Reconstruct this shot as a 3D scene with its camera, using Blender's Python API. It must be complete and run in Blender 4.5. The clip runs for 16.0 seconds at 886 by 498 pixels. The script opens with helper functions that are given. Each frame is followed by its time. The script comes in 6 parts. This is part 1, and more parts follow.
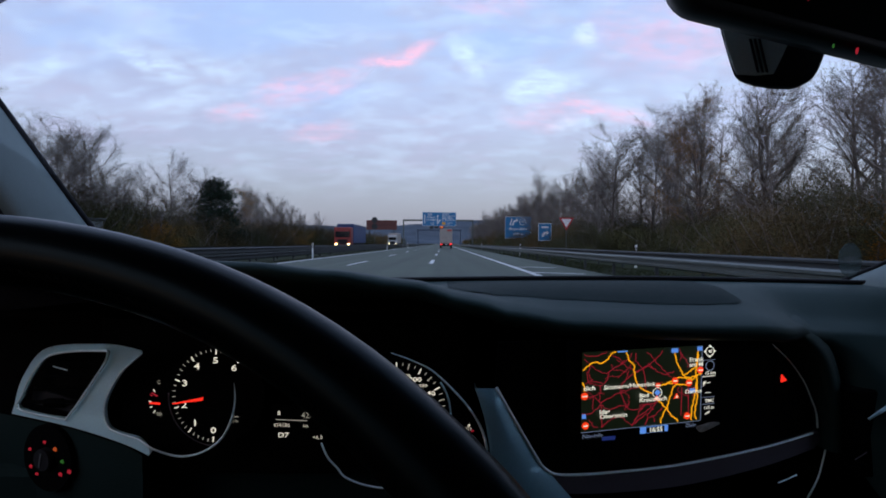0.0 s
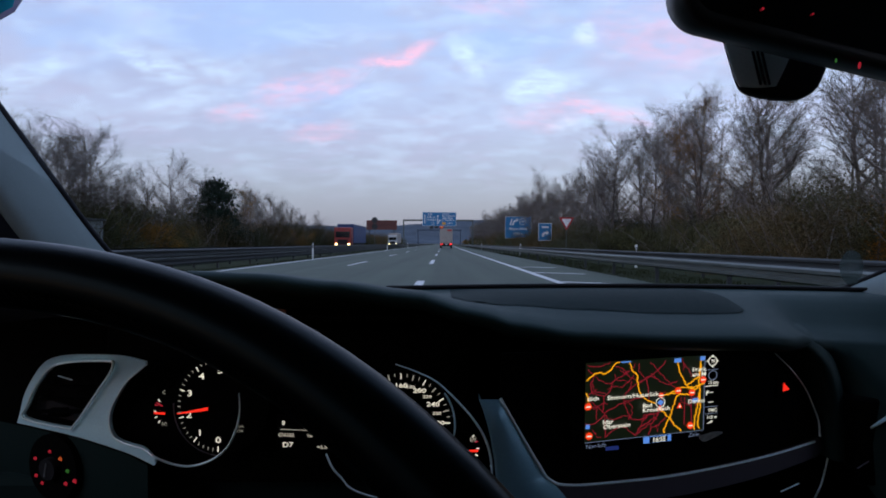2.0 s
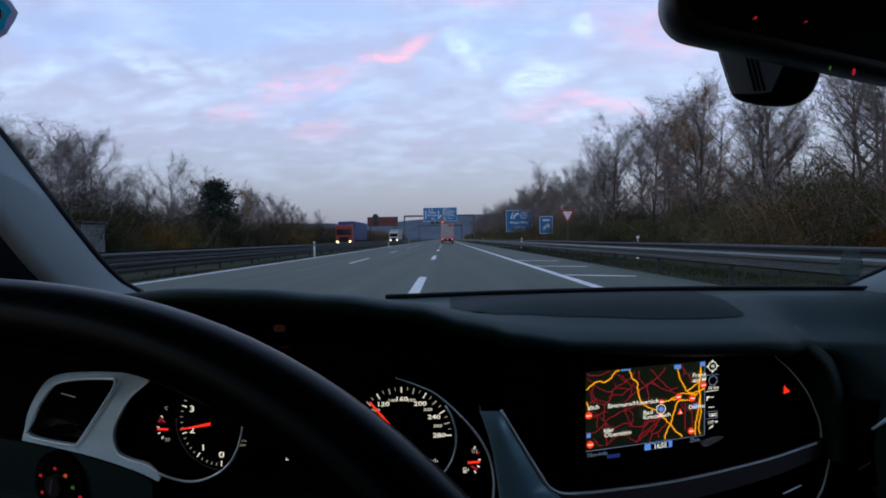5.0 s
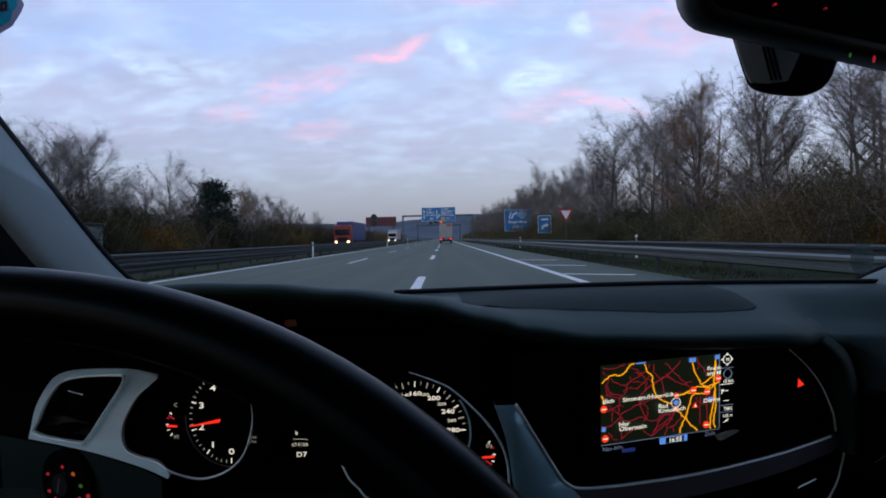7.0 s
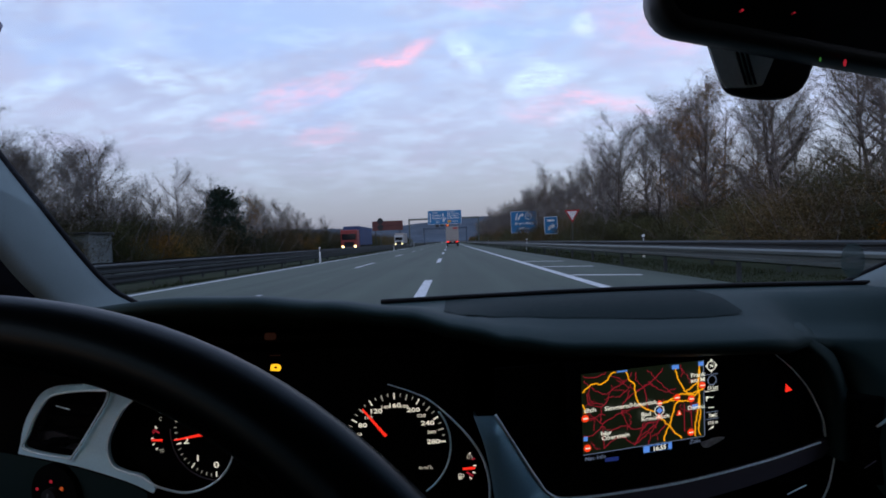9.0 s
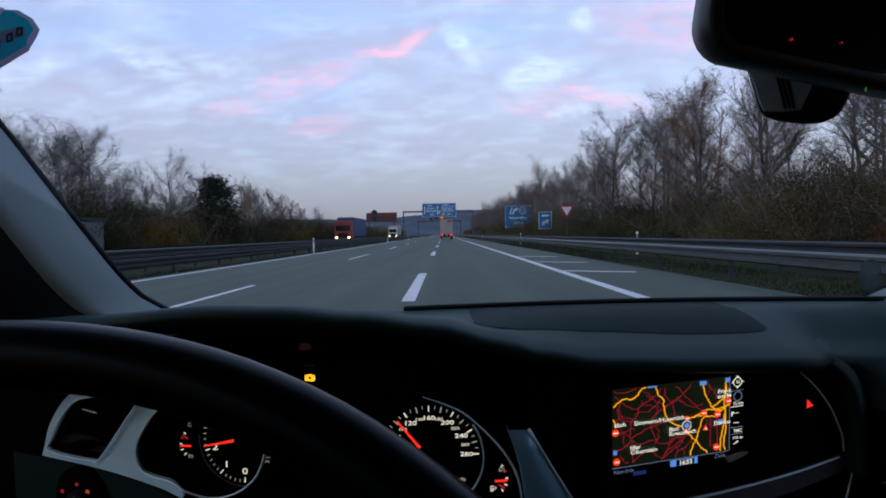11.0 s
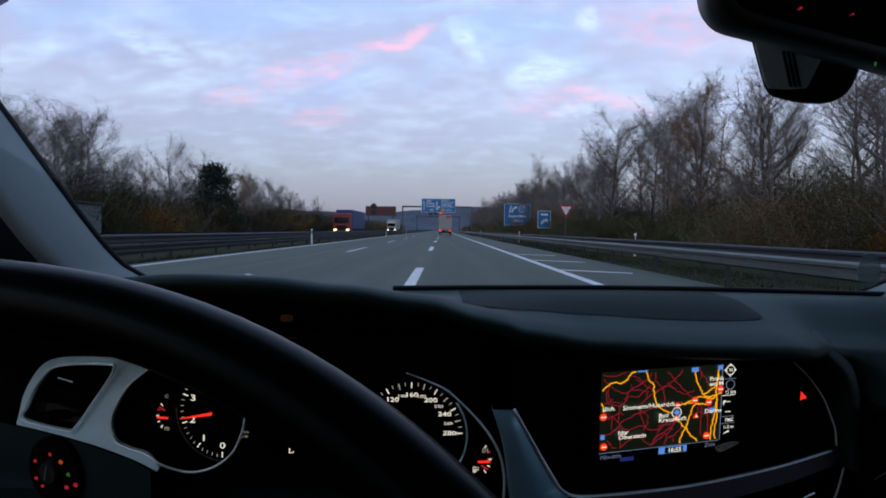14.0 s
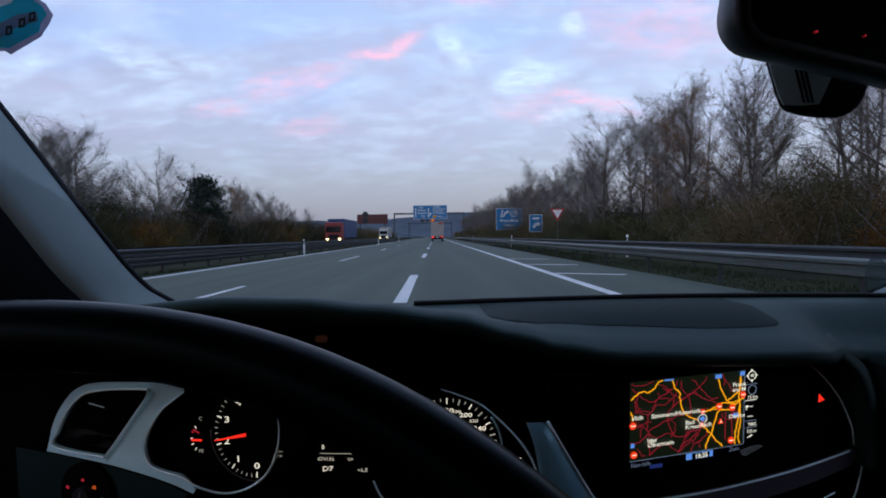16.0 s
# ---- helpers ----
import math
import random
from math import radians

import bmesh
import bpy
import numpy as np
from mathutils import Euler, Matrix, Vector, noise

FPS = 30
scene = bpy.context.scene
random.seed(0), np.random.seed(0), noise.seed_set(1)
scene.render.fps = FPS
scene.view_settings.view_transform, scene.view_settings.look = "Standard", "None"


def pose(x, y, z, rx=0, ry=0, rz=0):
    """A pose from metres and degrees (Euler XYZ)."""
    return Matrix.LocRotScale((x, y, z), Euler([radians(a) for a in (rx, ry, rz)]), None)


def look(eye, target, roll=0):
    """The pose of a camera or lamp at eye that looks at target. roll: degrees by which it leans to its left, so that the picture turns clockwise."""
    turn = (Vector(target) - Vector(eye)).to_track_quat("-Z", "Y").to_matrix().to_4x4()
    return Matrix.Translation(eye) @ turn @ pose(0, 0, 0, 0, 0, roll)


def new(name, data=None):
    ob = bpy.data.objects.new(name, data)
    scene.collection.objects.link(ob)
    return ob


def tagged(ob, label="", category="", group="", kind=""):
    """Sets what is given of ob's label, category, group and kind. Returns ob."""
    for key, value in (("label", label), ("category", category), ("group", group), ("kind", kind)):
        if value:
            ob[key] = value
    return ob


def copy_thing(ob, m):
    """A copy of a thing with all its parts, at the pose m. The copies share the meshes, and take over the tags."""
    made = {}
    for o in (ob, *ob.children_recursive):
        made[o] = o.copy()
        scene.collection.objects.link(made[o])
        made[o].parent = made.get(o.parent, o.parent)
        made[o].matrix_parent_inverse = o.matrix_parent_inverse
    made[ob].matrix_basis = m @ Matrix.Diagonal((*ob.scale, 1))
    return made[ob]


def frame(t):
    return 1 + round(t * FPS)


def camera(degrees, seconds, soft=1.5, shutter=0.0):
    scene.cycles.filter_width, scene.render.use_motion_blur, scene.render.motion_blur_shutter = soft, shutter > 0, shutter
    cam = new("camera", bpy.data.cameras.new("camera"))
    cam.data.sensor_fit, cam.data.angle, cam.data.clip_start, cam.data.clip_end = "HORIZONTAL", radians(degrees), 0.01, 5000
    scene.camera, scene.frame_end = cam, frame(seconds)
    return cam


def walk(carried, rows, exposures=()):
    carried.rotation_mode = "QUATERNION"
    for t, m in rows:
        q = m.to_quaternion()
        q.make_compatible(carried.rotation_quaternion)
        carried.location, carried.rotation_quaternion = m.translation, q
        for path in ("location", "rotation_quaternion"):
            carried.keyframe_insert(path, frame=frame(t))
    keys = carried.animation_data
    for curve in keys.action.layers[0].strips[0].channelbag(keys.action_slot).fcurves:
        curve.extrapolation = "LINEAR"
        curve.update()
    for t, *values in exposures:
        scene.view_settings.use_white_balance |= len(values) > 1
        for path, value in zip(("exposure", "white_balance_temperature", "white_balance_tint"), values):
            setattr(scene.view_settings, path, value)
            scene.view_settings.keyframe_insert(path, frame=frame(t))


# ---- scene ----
cam = camera(80.7, 16.0, soft=1.8)
PATH = [
    (0, (0.0733, 0.1685, 1.0334), (0.0719, 2.1684, 1.0119), 0.33),
    (0.5, (0.0755, 0.1666, 1.0391), (0.0687, 2.1666, 1.0270), 0.31),
    (1, (0.0811, 0.1658, 1.0440), (0.0674, 2.1658, 1.0340), -0.22),
    (1.5, (0.0687, 0.1674, 1.0437), (0.0699, 2.1672, 1.0187), 0.13),
    (2, (0.0699, 0.1666, 1.0433), (0.0681, 2.1665, 1.0215), 0.24),
    (2.5, (0.0723, 0.1692, 1.0386), (0.0704, 2.1690, 1.0143), 0.23),
    (3, (0.0862, 0.1671, 1.0478), (0.0649, 2.1669, 1.0254), -0.29),
    (3.5, (0.0809, 0.1692, 1.0502), (0.0668, 2.1687, 1.0075), -0.20),
    (6, (0.0731, 0.1652, 1.0622), (0.0668, 2.1649, 1.0311), -1.43),
    (6.5, (0.0703, 0.1666, 1.0545), (0.0643, 2.1665, 1.0330), -1.44),
    (7, (0.0611, 0.1713, 1.0525), (0.0591, 2.1709, 1.0114), -1.30),
    (7.5, (0.0772, 0.1595, 1.0823), (0.0682, 2.1594, 1.0690), -1.88),
    (8, (0.0805, 0.1676, 1.0690), (0.0638, 2.1673, 1.0418), -2.58),
    (8.5, (0.0878, 0.1724, 1.0562), (0.0640, 2.1721, 1.0296), -2.52),
    (11, (0.0504, 0.1692, 1.0780), (0.0463, 2.1684, 1.0208), -1.18),
    (11.5, (0.0393, 0.1703, 1.0769), (0.0494, 2.1693, 1.0142), -0.98),
    (12, (0.0421, 0.1731, 1.0766), (0.0486, 2.1716, 1.0000), -0.70),
    (12.5, (0.0368, 0.1736, 1.0803), (0.0501, 2.1718, 0.9982), -0.84),
    (13, (0.0404, 0.1752, 1.0772), (0.0536, 2.1739, 1.0049), 0.28),
    (13.5, (0.0791, 0.1827, 1.0611), (0.0576, 2.1815, 0.9977), 0.23),
    (14, (0.0580, 0.1828, 1.0584), (0.0611, 2.1815, 0.9851), 0.74),
    (14.5, (0.0533, 0.1837, 1.0520), (0.0582, 2.1825, 0.9843), 0.16),
    (15, (0.0374, 0.1775, 1.0600), (0.0527, 2.1766, 1.0020), -0.27),
    (15.5, (0.0384, 0.1792, 1.0512), (0.0563, 2.1783, 0.9954), -0.98),
    (16, (0.0263, 0.1716, 1.0693), (0.0579, 2.1708, 1.0199), -0.84),
]
walk(cam, [(t, look(eye, target, roll)) for t, eye, target, roll in PATH],
     exposures=[(0.0, 0.03, 6850, 7), (16.0, 0.03, 6850, 7)])


# ---------------------------------------------------------------- world and light
def build_world():
    world = bpy.data.worlds.new("dusk_sky")
    scene.world = world
    world.use_nodes = True
    nt = world.node_tree
    nt.nodes.clear()
    N, L = nt.nodes.new, nt.links.new
    out, bg = N("ShaderNodeOutputWorld"), N("ShaderNodeBackground")
    L(bg.outputs[0], out.inputs[0])
    tc, sep = N("ShaderNodeTexCoord"), N("ShaderNodeSeparateXYZ")
    L(tc.outputs["Generated"], sep.inputs[0])

    def math(op, a, b=None, clamp=False):
        n = N("ShaderNodeMath")
        n.operation, n.use_clamp = op, clamp
        for i, v in enumerate((a, b)):
            if v is None:
                continue
            if isinstance(v, (int, float)):
                n.inputs[i].default_value = v
            else:
                L(v, n.inputs[i])
        return n.outputs[0]

    def mix(f, a, b):
        n = N("ShaderNodeMix")
        n.data_type = "RGBA"
        for k, v in (("Factor", f), ("A", a), ("B", b)):
            s = [i for i in n.inputs if i.name == k and (i.type == "RGBA" or (k == "Factor" and i.type == "VALUE"))][0]
            if isinstance(v, (int, float)):
                s.default_value = v
            elif isinstance(v, tuple):
                s.default_value = (*v, 1)
            else:
                L(v, s)
        return [o for o in n.outputs if o.type == "RGBA"][0]

    up = math("MAXIMUM", sep.outputs["Z"], 0.0)
    # clear-sky gradient between horizon haze and zenith
    ramp = N("ShaderNodeValToRGB")
    els = ramp.color_ramp.elements
    els[0].position, els[0].color = 0.0, (0.205, 0.245, 0.355, 1)
    els[1].position, els[1].color = 0.62, (0.30, 0.43, 0.80, 1)
    for p, c in ((0.10, (0.305, 0.360, 0.530, 1)), (0.22, (0.42, 0.49, 0.78, 1)), (0.36, (0.40, 0.53, 0.90, 1))):
        els.new(p).color = c
    L(up, ramp.inputs[0])
    # cloud deck seen in perspective
    den = math("ADD", up, 0.26)
    comb = N("ShaderNodeCombineXYZ")
    L(math("DIVIDE", sep.outputs["X"], den), comb.inputs[0])
    L(math("DIVIDE", sep.outputs["Y"], den), comb.inputs[1])

    def noise_at(scale, stretch, detail, seed, rough=0.55, turn=0.0):
        m = N("ShaderNodeMapping")
        m.inputs["Scale"].default_value = (scale, scale * stretch, 1)
        m.inputs["Location"].default_value = (seed, seed * 1.7, seed)
        m.inputs["Rotation"].default_value = (0, 0, turn)
        n = N("ShaderNodeTexNoise")
        n.inputs["Scale"].default_value, n.inputs["Detail"].default_value = 1.0, detail
        n.inputs["Roughness"].default_value = rough
        L(comb.outputs[0], m.inputs[0])
        L(m.outputs[0], n.inputs["Vector"])
        return n.outputs[0]

    def band(v, lo, hi):
        n = N("ShaderNodeMapRange")
        n.interpolation_type = "SMOOTHSTEP"
        L(v, n.inputs[0])
        n.inputs[1].default_value, n.inputs[2].default_value = lo, hi
        return n.outputs[0]

    lift = band(up, 0.05, 0.2)
    pale = math("MULTIPLY", band(noise_at(3.1, 1.25, 8, 3.1, 0.60, 0.3), 0.47, 0.70), lift)
    grey = math("MULTIPLY", band(noise_at(2.3, 1.2, 6, 8.3, 0.58, -0.2), 0.44, 0.70), lift)
    ragged = band(noise_at(11.0, 1.8, 10, 2.2, 0.72, 0.4), 0.38, 0.62)
    flecks = math("MULTIPLY", band(noise_at(7.5, 1.7, 9, 5.5, 0.64, 0.25), 0.46, 0.68), lift)
    mauve = math("MULTIPLY", band(noise_at(5.5, 1.5, 8, 11.4, 0.62, -0.1), 0.46, 0.66), lift)
    col = mix(math("MULTIPLY", grey, 0.48), ramp.outputs[0], (0.35, 0.375, 0.62))
    col = mix(math("MULTIPLY", pale, 0.34), col, (0.62, 0.80, 1.15))
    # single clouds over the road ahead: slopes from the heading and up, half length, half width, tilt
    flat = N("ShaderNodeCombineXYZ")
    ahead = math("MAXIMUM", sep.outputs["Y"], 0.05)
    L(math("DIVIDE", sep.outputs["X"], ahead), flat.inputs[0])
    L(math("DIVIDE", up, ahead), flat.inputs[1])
    wobble, shift, warped = N("ShaderNodeTexNoise"), N("ShaderNodeVectorMath"), N("ShaderNodeVectorMath")
    wobble.inputs["Scale"].default_value, wobble.inputs["Detail"].default_value = 10.0, 8
    L(flat.outputs[0], wobble.inputs["Vector"])
    shift.operation, warped.operation = "SCALE", "ADD"
    shift.inputs["Scale"].default_value = 0.07
    L(wobble.outputs["Color"], shift.inputs[0])
    L(flat.outputs[0], warped.inputs[0])
    L(shift.outputs[0], warped.inputs[1])

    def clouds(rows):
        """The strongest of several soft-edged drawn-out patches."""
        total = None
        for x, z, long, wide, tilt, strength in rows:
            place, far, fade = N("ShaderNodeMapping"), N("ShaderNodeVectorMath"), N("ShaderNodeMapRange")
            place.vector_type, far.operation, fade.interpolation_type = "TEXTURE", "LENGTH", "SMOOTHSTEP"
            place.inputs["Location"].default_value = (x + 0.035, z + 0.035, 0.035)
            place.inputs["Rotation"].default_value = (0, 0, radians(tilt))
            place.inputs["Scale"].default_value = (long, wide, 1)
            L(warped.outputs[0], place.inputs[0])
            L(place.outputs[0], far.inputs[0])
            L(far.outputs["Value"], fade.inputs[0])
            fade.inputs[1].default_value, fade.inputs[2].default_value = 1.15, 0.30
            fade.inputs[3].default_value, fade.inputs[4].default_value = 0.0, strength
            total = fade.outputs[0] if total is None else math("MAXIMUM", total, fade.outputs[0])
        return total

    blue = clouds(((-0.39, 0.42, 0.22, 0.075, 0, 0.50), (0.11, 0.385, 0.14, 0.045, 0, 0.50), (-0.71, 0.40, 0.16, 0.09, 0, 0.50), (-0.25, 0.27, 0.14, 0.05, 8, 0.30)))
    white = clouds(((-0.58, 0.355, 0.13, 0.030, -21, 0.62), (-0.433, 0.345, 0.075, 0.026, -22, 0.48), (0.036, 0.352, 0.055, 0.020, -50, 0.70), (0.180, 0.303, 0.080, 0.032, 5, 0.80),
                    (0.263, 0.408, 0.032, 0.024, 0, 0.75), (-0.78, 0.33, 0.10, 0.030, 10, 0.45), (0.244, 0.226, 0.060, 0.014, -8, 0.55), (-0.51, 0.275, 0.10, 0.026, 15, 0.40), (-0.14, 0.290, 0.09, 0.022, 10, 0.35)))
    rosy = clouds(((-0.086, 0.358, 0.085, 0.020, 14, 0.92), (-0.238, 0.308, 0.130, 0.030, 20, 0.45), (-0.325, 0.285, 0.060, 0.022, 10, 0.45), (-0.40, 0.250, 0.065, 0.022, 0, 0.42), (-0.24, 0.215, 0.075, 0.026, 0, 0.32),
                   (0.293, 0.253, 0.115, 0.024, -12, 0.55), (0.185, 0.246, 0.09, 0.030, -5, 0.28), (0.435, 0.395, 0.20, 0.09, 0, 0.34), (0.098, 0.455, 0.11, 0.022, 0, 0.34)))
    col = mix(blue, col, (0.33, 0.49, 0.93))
    col = mix(math("MULTIPLY", mauve, 0.42), col, (0.42, 0.43, 0.69))
    col = mix(math("MULTIPLY", flecks, 0.32), col, (0.58, 0.75, 1.08))
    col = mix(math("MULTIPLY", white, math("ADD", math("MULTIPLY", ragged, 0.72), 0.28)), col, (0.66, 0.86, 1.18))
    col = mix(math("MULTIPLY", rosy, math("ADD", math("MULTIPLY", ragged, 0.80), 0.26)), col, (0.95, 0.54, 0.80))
    # low sun's own sky glow, faint at this hour
    sky = N("ShaderNodeTexSky")
    sky.sky_type = "NISHITA"
    sky.sun_disc = False
    sky.sun_elevation, sky.sun_rotation = radians(1.5), radians(230)
    add = N("ShaderNodeMix")
    add.data_type, add.blend_type = "RGBA", "ADD"
    rg = [i for i in add.inputs if i.type == "RGBA"]
    add.inputs["Factor"].default_value = 0.05
    L(col, rg[0])
    L(sky.outputs[0], rg[1])
    L([o for o in add.outputs if o.type == "RGBA"][0], bg.inputs[0])
    bg.inputs[1].default_value = 1.16


build_world()
sun = new("sun", bpy.data.lights.new("sun", "SUN"))
sun.data.energy, sun.data.angle, sun.data.color = 0.25, radians(40), (1.0, 0.86, 0.82)
sun.matrix_world = look((0, 0, 50), (24, 20, 26))


# ---------------------------------------------------------------- materials
def mat(name, color, rough=0.6, metal=0.0, vary=0.25, grain=40.0, bump=0.0, big=2.0, emit=None, power=0.0, spec=0.5, each=0.0):
    m = bpy.data.materials.new(name)
    m.use_nodes = True
    nt = m.node_tree
    N, L = nt.nodes.new, nt.links.new
    p = nt.nodes["Principled BSDF"]
    p.inputs["Roughness"].default_value, p.inputs["Metallic"].default_value = rough, metal
    p.inputs["Specular IOR Level"].default_value = spec
    if emit:
        p.inputs["Emission Color"].default_value = (*emit, 1)
        p.inputs["Emission Strength"].default_value = power
        p.inputs["Base Color"].default_value = (*color, 1)
        return m
    tc = N("ShaderNodeTexCoord")
    fine, coarse = N("ShaderNodeTexNoise"), N("ShaderNodeTexNoise")
    fine.inputs["Scale"].default_value, fine.inputs["Detail"].default_value = grain, 4
    coarse.inputs["Scale"].default_value, coarse.inputs["Detail"].default_value = big, 3
    for n in (fine, coarse):
        L(tc.outputs["Object"], n.inputs["Vector"])
    s = N("ShaderNodeMath")
    s.operation = "ADD"
    L(fine.outputs[0], s.inputs[0])
    L(coarse.outputs[0], s.inputs[1])
    r = N("ShaderNodeMapRange")
    r.inputs[1].default_value, r.inputs[2].default_value = 0.6, 1.4
    r.inputs[3].default_value, r.inputs[4].default_value = 1 - vary, 1 + vary
    L(s.outputs[0], r.inputs[0])
    f = r.outputs[0]
    if each:
        info, k = N("ShaderNodeObjectInfo"), N("ShaderNodeMapRange")
        k.inputs[3].default_value, k.inputs[4].default_value = 1 - each, 1 + each
        L(info.outputs["Random"], k.inputs[0])
        e = N("ShaderNodeMath")
        e.operation = "MULTIPLY"
        L(f, e.inputs[0])
        L(k.outputs[0], e.inputs[1])
        f = e.outputs[0]
    v = N("ShaderNodeVectorMath")
    v.operation = "SCALE"
    v.inputs[0].default_value = color
    L(f, v.inputs["Scale"])
    L(v.outputs[0], p.inputs["Base Color"])
    if bump:
        b = N("ShaderNodeBump")
        b.inputs["Strength"].default_value, b.inputs["Distance"].default_value = bump, 0.01
        L(fine.outputs[0], b.inputs["Height"])
        L(b.outputs[0], p.inputs["Normal"])
    return m


def sheer(m, clear):
    """Lets a share of the light straight through a thin film."""
    nt = m.node_tree
    out = [n for n in nt.nodes if n.type == "OUTPUT_MATERIAL"][0]
    mx, tr = nt.nodes.new("ShaderNodeMixShader"), nt.nodes.new("ShaderNodeBsdfTransparent")
    mx.inputs[0].default_value = clear
    nt.links.new(nt.nodes["Principled BSDF"].outputs[0], mx.inputs[1])
    nt.links.new(tr.outputs[0], mx.inputs[2])
    nt.links.new(mx.outputs[0], out.inputs[0])
    return m


def backlit(m, share):
    """Lets daylight from behind glow through thin paper."""
    nt = m.node_tree
    out, p = [n for n in nt.nodes if n.type == "OUTPUT_MATERIAL"][0], nt.nodes["Principled BSDF"]
    mx, tl = nt.nodes.new("ShaderNodeMixShader"), nt.nodes.new("ShaderNodeBsdfTranslucent")
    mx.inputs[0].default_value = share
    nt.links.new(p.inputs["Base Color"].links[0].from_socket, tl.inputs[0])
    nt.links.new(p.outputs[0], mx.inputs[1])
    nt.links.new(tl.outputs[0], mx.inputs[2])
    nt.links.new(mx.outputs[0], out.inputs[0])
    return m


def glow(name, color, power):
    return mat(name, (0.01, 0.01, 0.01), 0.5, emit=color, power=power)


M_DASH = mat("dash_soft_plastic", (0.0108, 0.0240, 0.0222), 0.62, vary=0.18, grain=900, bump=0.10, big=7, spec=0.35)
M_DASH.node_tree.nodes["Principled BSDF"].inputs["Specular Tint"].default_value = (0.58, 0.96, 0.92, 1)
M_DASH_DARK = mat("defroster_plastic", (0.0062, 0.0140, 0.0135), 0.75, vary=0.2, grain=700, bump=0.15, big=6, spec=0.2)
M_DASH_DARK.node_tree.nodes["Principled BSDF"].inputs["Specular Tint"].default_value = (0.58, 0.96, 0.92, 1)
M_BLACK = mat("black_panel", (0.0018, 0.0020, 0.0020), 0.75, vary=0.3, grain=500, big=8, spec=0.03)
M_LEATHER = mat("black_leather", (0.0016, 0.0022, 0.0024), 0.30, vary=0.3, grain=1600, bump=0.03, big=14, spec=0.11)
M_LEATHER.node_tree.nodes["Principled BSDF"].inputs["Specular Tint"].default_value = (0.50, 0.92, 1.0, 1)
M_ALU = mat("brushed_aluminium", (0.58, 0.87, 0.93), 0.28, 0.25, vary=0.10, grain=700, bump=0.05, big=12)
# two shaded copies of the aluminium, the shade put into their base colour
M_ALU_SHADED = mat("shaded_aluminium", (0.105, 0.095, 0.115), 0.5, 0.4, vary=0.12, grain=600, big=12)
M_SPEAR = mat("blue_shaded_aluminium", (0.20, 0.40, 0.49), 0.36, 0.35, vary=0.10, grain=700, big=12)
M_CHROME = mat("satin_chrome", (0.80, 1.0, 1.0), 0.22, 0.10, vary=0.06, grain=300)
M_FABRIC = mat("grey_pillar_fabric", (0.205, 0.250, 0.250), 0.9, vary=0.12, grain=900, bump=0.2, big=9, spec=0.1)
M_RUBBER = mat("black_rubber", (0.012, 0.012, 0.014), 0.7, vary=0.2, grain=200, spec=0.2)
M_GREY_PLASTIC = mat("grey_housing_plastic", (0.075, 0.082, 0.085), 0.6, vary=0.15, grain=500, big=20)
M_PANEL = mat("lit_grey_plastic", (0.52, 0.66, 0.64), 0.55, vary=0.12, grain=500, big=20)
M_SHELL = mat("satin_black_plastic", (0.022, 0.025, 0.026), 0.45, vary=0.15, grain=500, big=20, spec=0.5)
M_MIRROR = mat("mirror_glass", (0.30, 0.31, 0.33), 0.04, 1.0, vary=0.02, grain=20)
M_LINING = mat("headlining", (0.055, 0.06, 0.06), 0.95, vary=0.12, grain=400, spec=0.1)
M_CARPET = mat("black_trim", (0.006, 0.006, 0.007), 0.95, vary=0.3, grain=300, spec=0.05)
M_WHITE_GLOW = glow("dial_white", (1.0, 0.93, 0.82), 0.75)
M_WHITE_SOFT = glow("dial_white_soft", (1.0, 0.92, 0.80), 0.50)
M_WHITE_DIM = glow("dial_white_dim", (0.9, 0.85, 0.75), 0.30)
M_RED_GLOW = glow("needle_red", (1.0, 0.028, 0.016), 0.95)
M_RED_DIM = glow("icon_red", (0.9, 0.03, 0.07), 0.30)
M_AMBER = glow("icon_amber", (1.0, 0.50, 0.02), 1.3)
M_AMBER_DIM = glow("icon_amber_dim", (0.9, 0.20, 0.03), 0.010)
M_ORANGE = glow("icon_orange", (1.0, 0.16, 0.03), 0.32)
M_GREEN = glow("icon_green", (0.12, 0.6, 0.10), 0.14)
M_MAP = glow("map_ground", (0.0040, 0.0075, 0.0026), 0.8)
M_MAP_RED = glow("map_minor_road", (0.36, 0.012, 0.036), 0.62)
M_MAP_YELLOW = glow("map_motorway", (0.95, 0.40, 0.01), 0.95)
M_MAP_TEXT = glow("map_lettering", (0.95, 0.95, 0.86), 0.80)
M_MAP_STOP = glow("map_closure_sign", (0.95, 0.05, 0.01), 0.95)
M_MAP_BLUE = glow("map_blue_sign", (0.10, 0.28, 0.85), 0.85)
M_MAP_DIM = glow("map_dim_lettering", (0.20, 0.26, 0.42), 0.55)
M_MAP_NAVY = glow("map_navy_field", (0.03, 0.06, 0.35), 0.35)
M_STICKER_EDGE = mat("violet_grey_sticker_edge", (0.52, 0.51, 0.62), 0.6, vary=0.15, grain=90)
M_STICKER = mat("teal_sticker", (0.025, 0.78, 0.82), 0.5, vary=0.15, grain=60)
for sheet_material in (M_STICKER, M_STICKER_EDGE):
    backlit(sheet_material, 0.8)
M_PAPER = mat("sticker_paper", (0.55, 0.60, 0.62), 0.7, vary=0.08, grain=80)


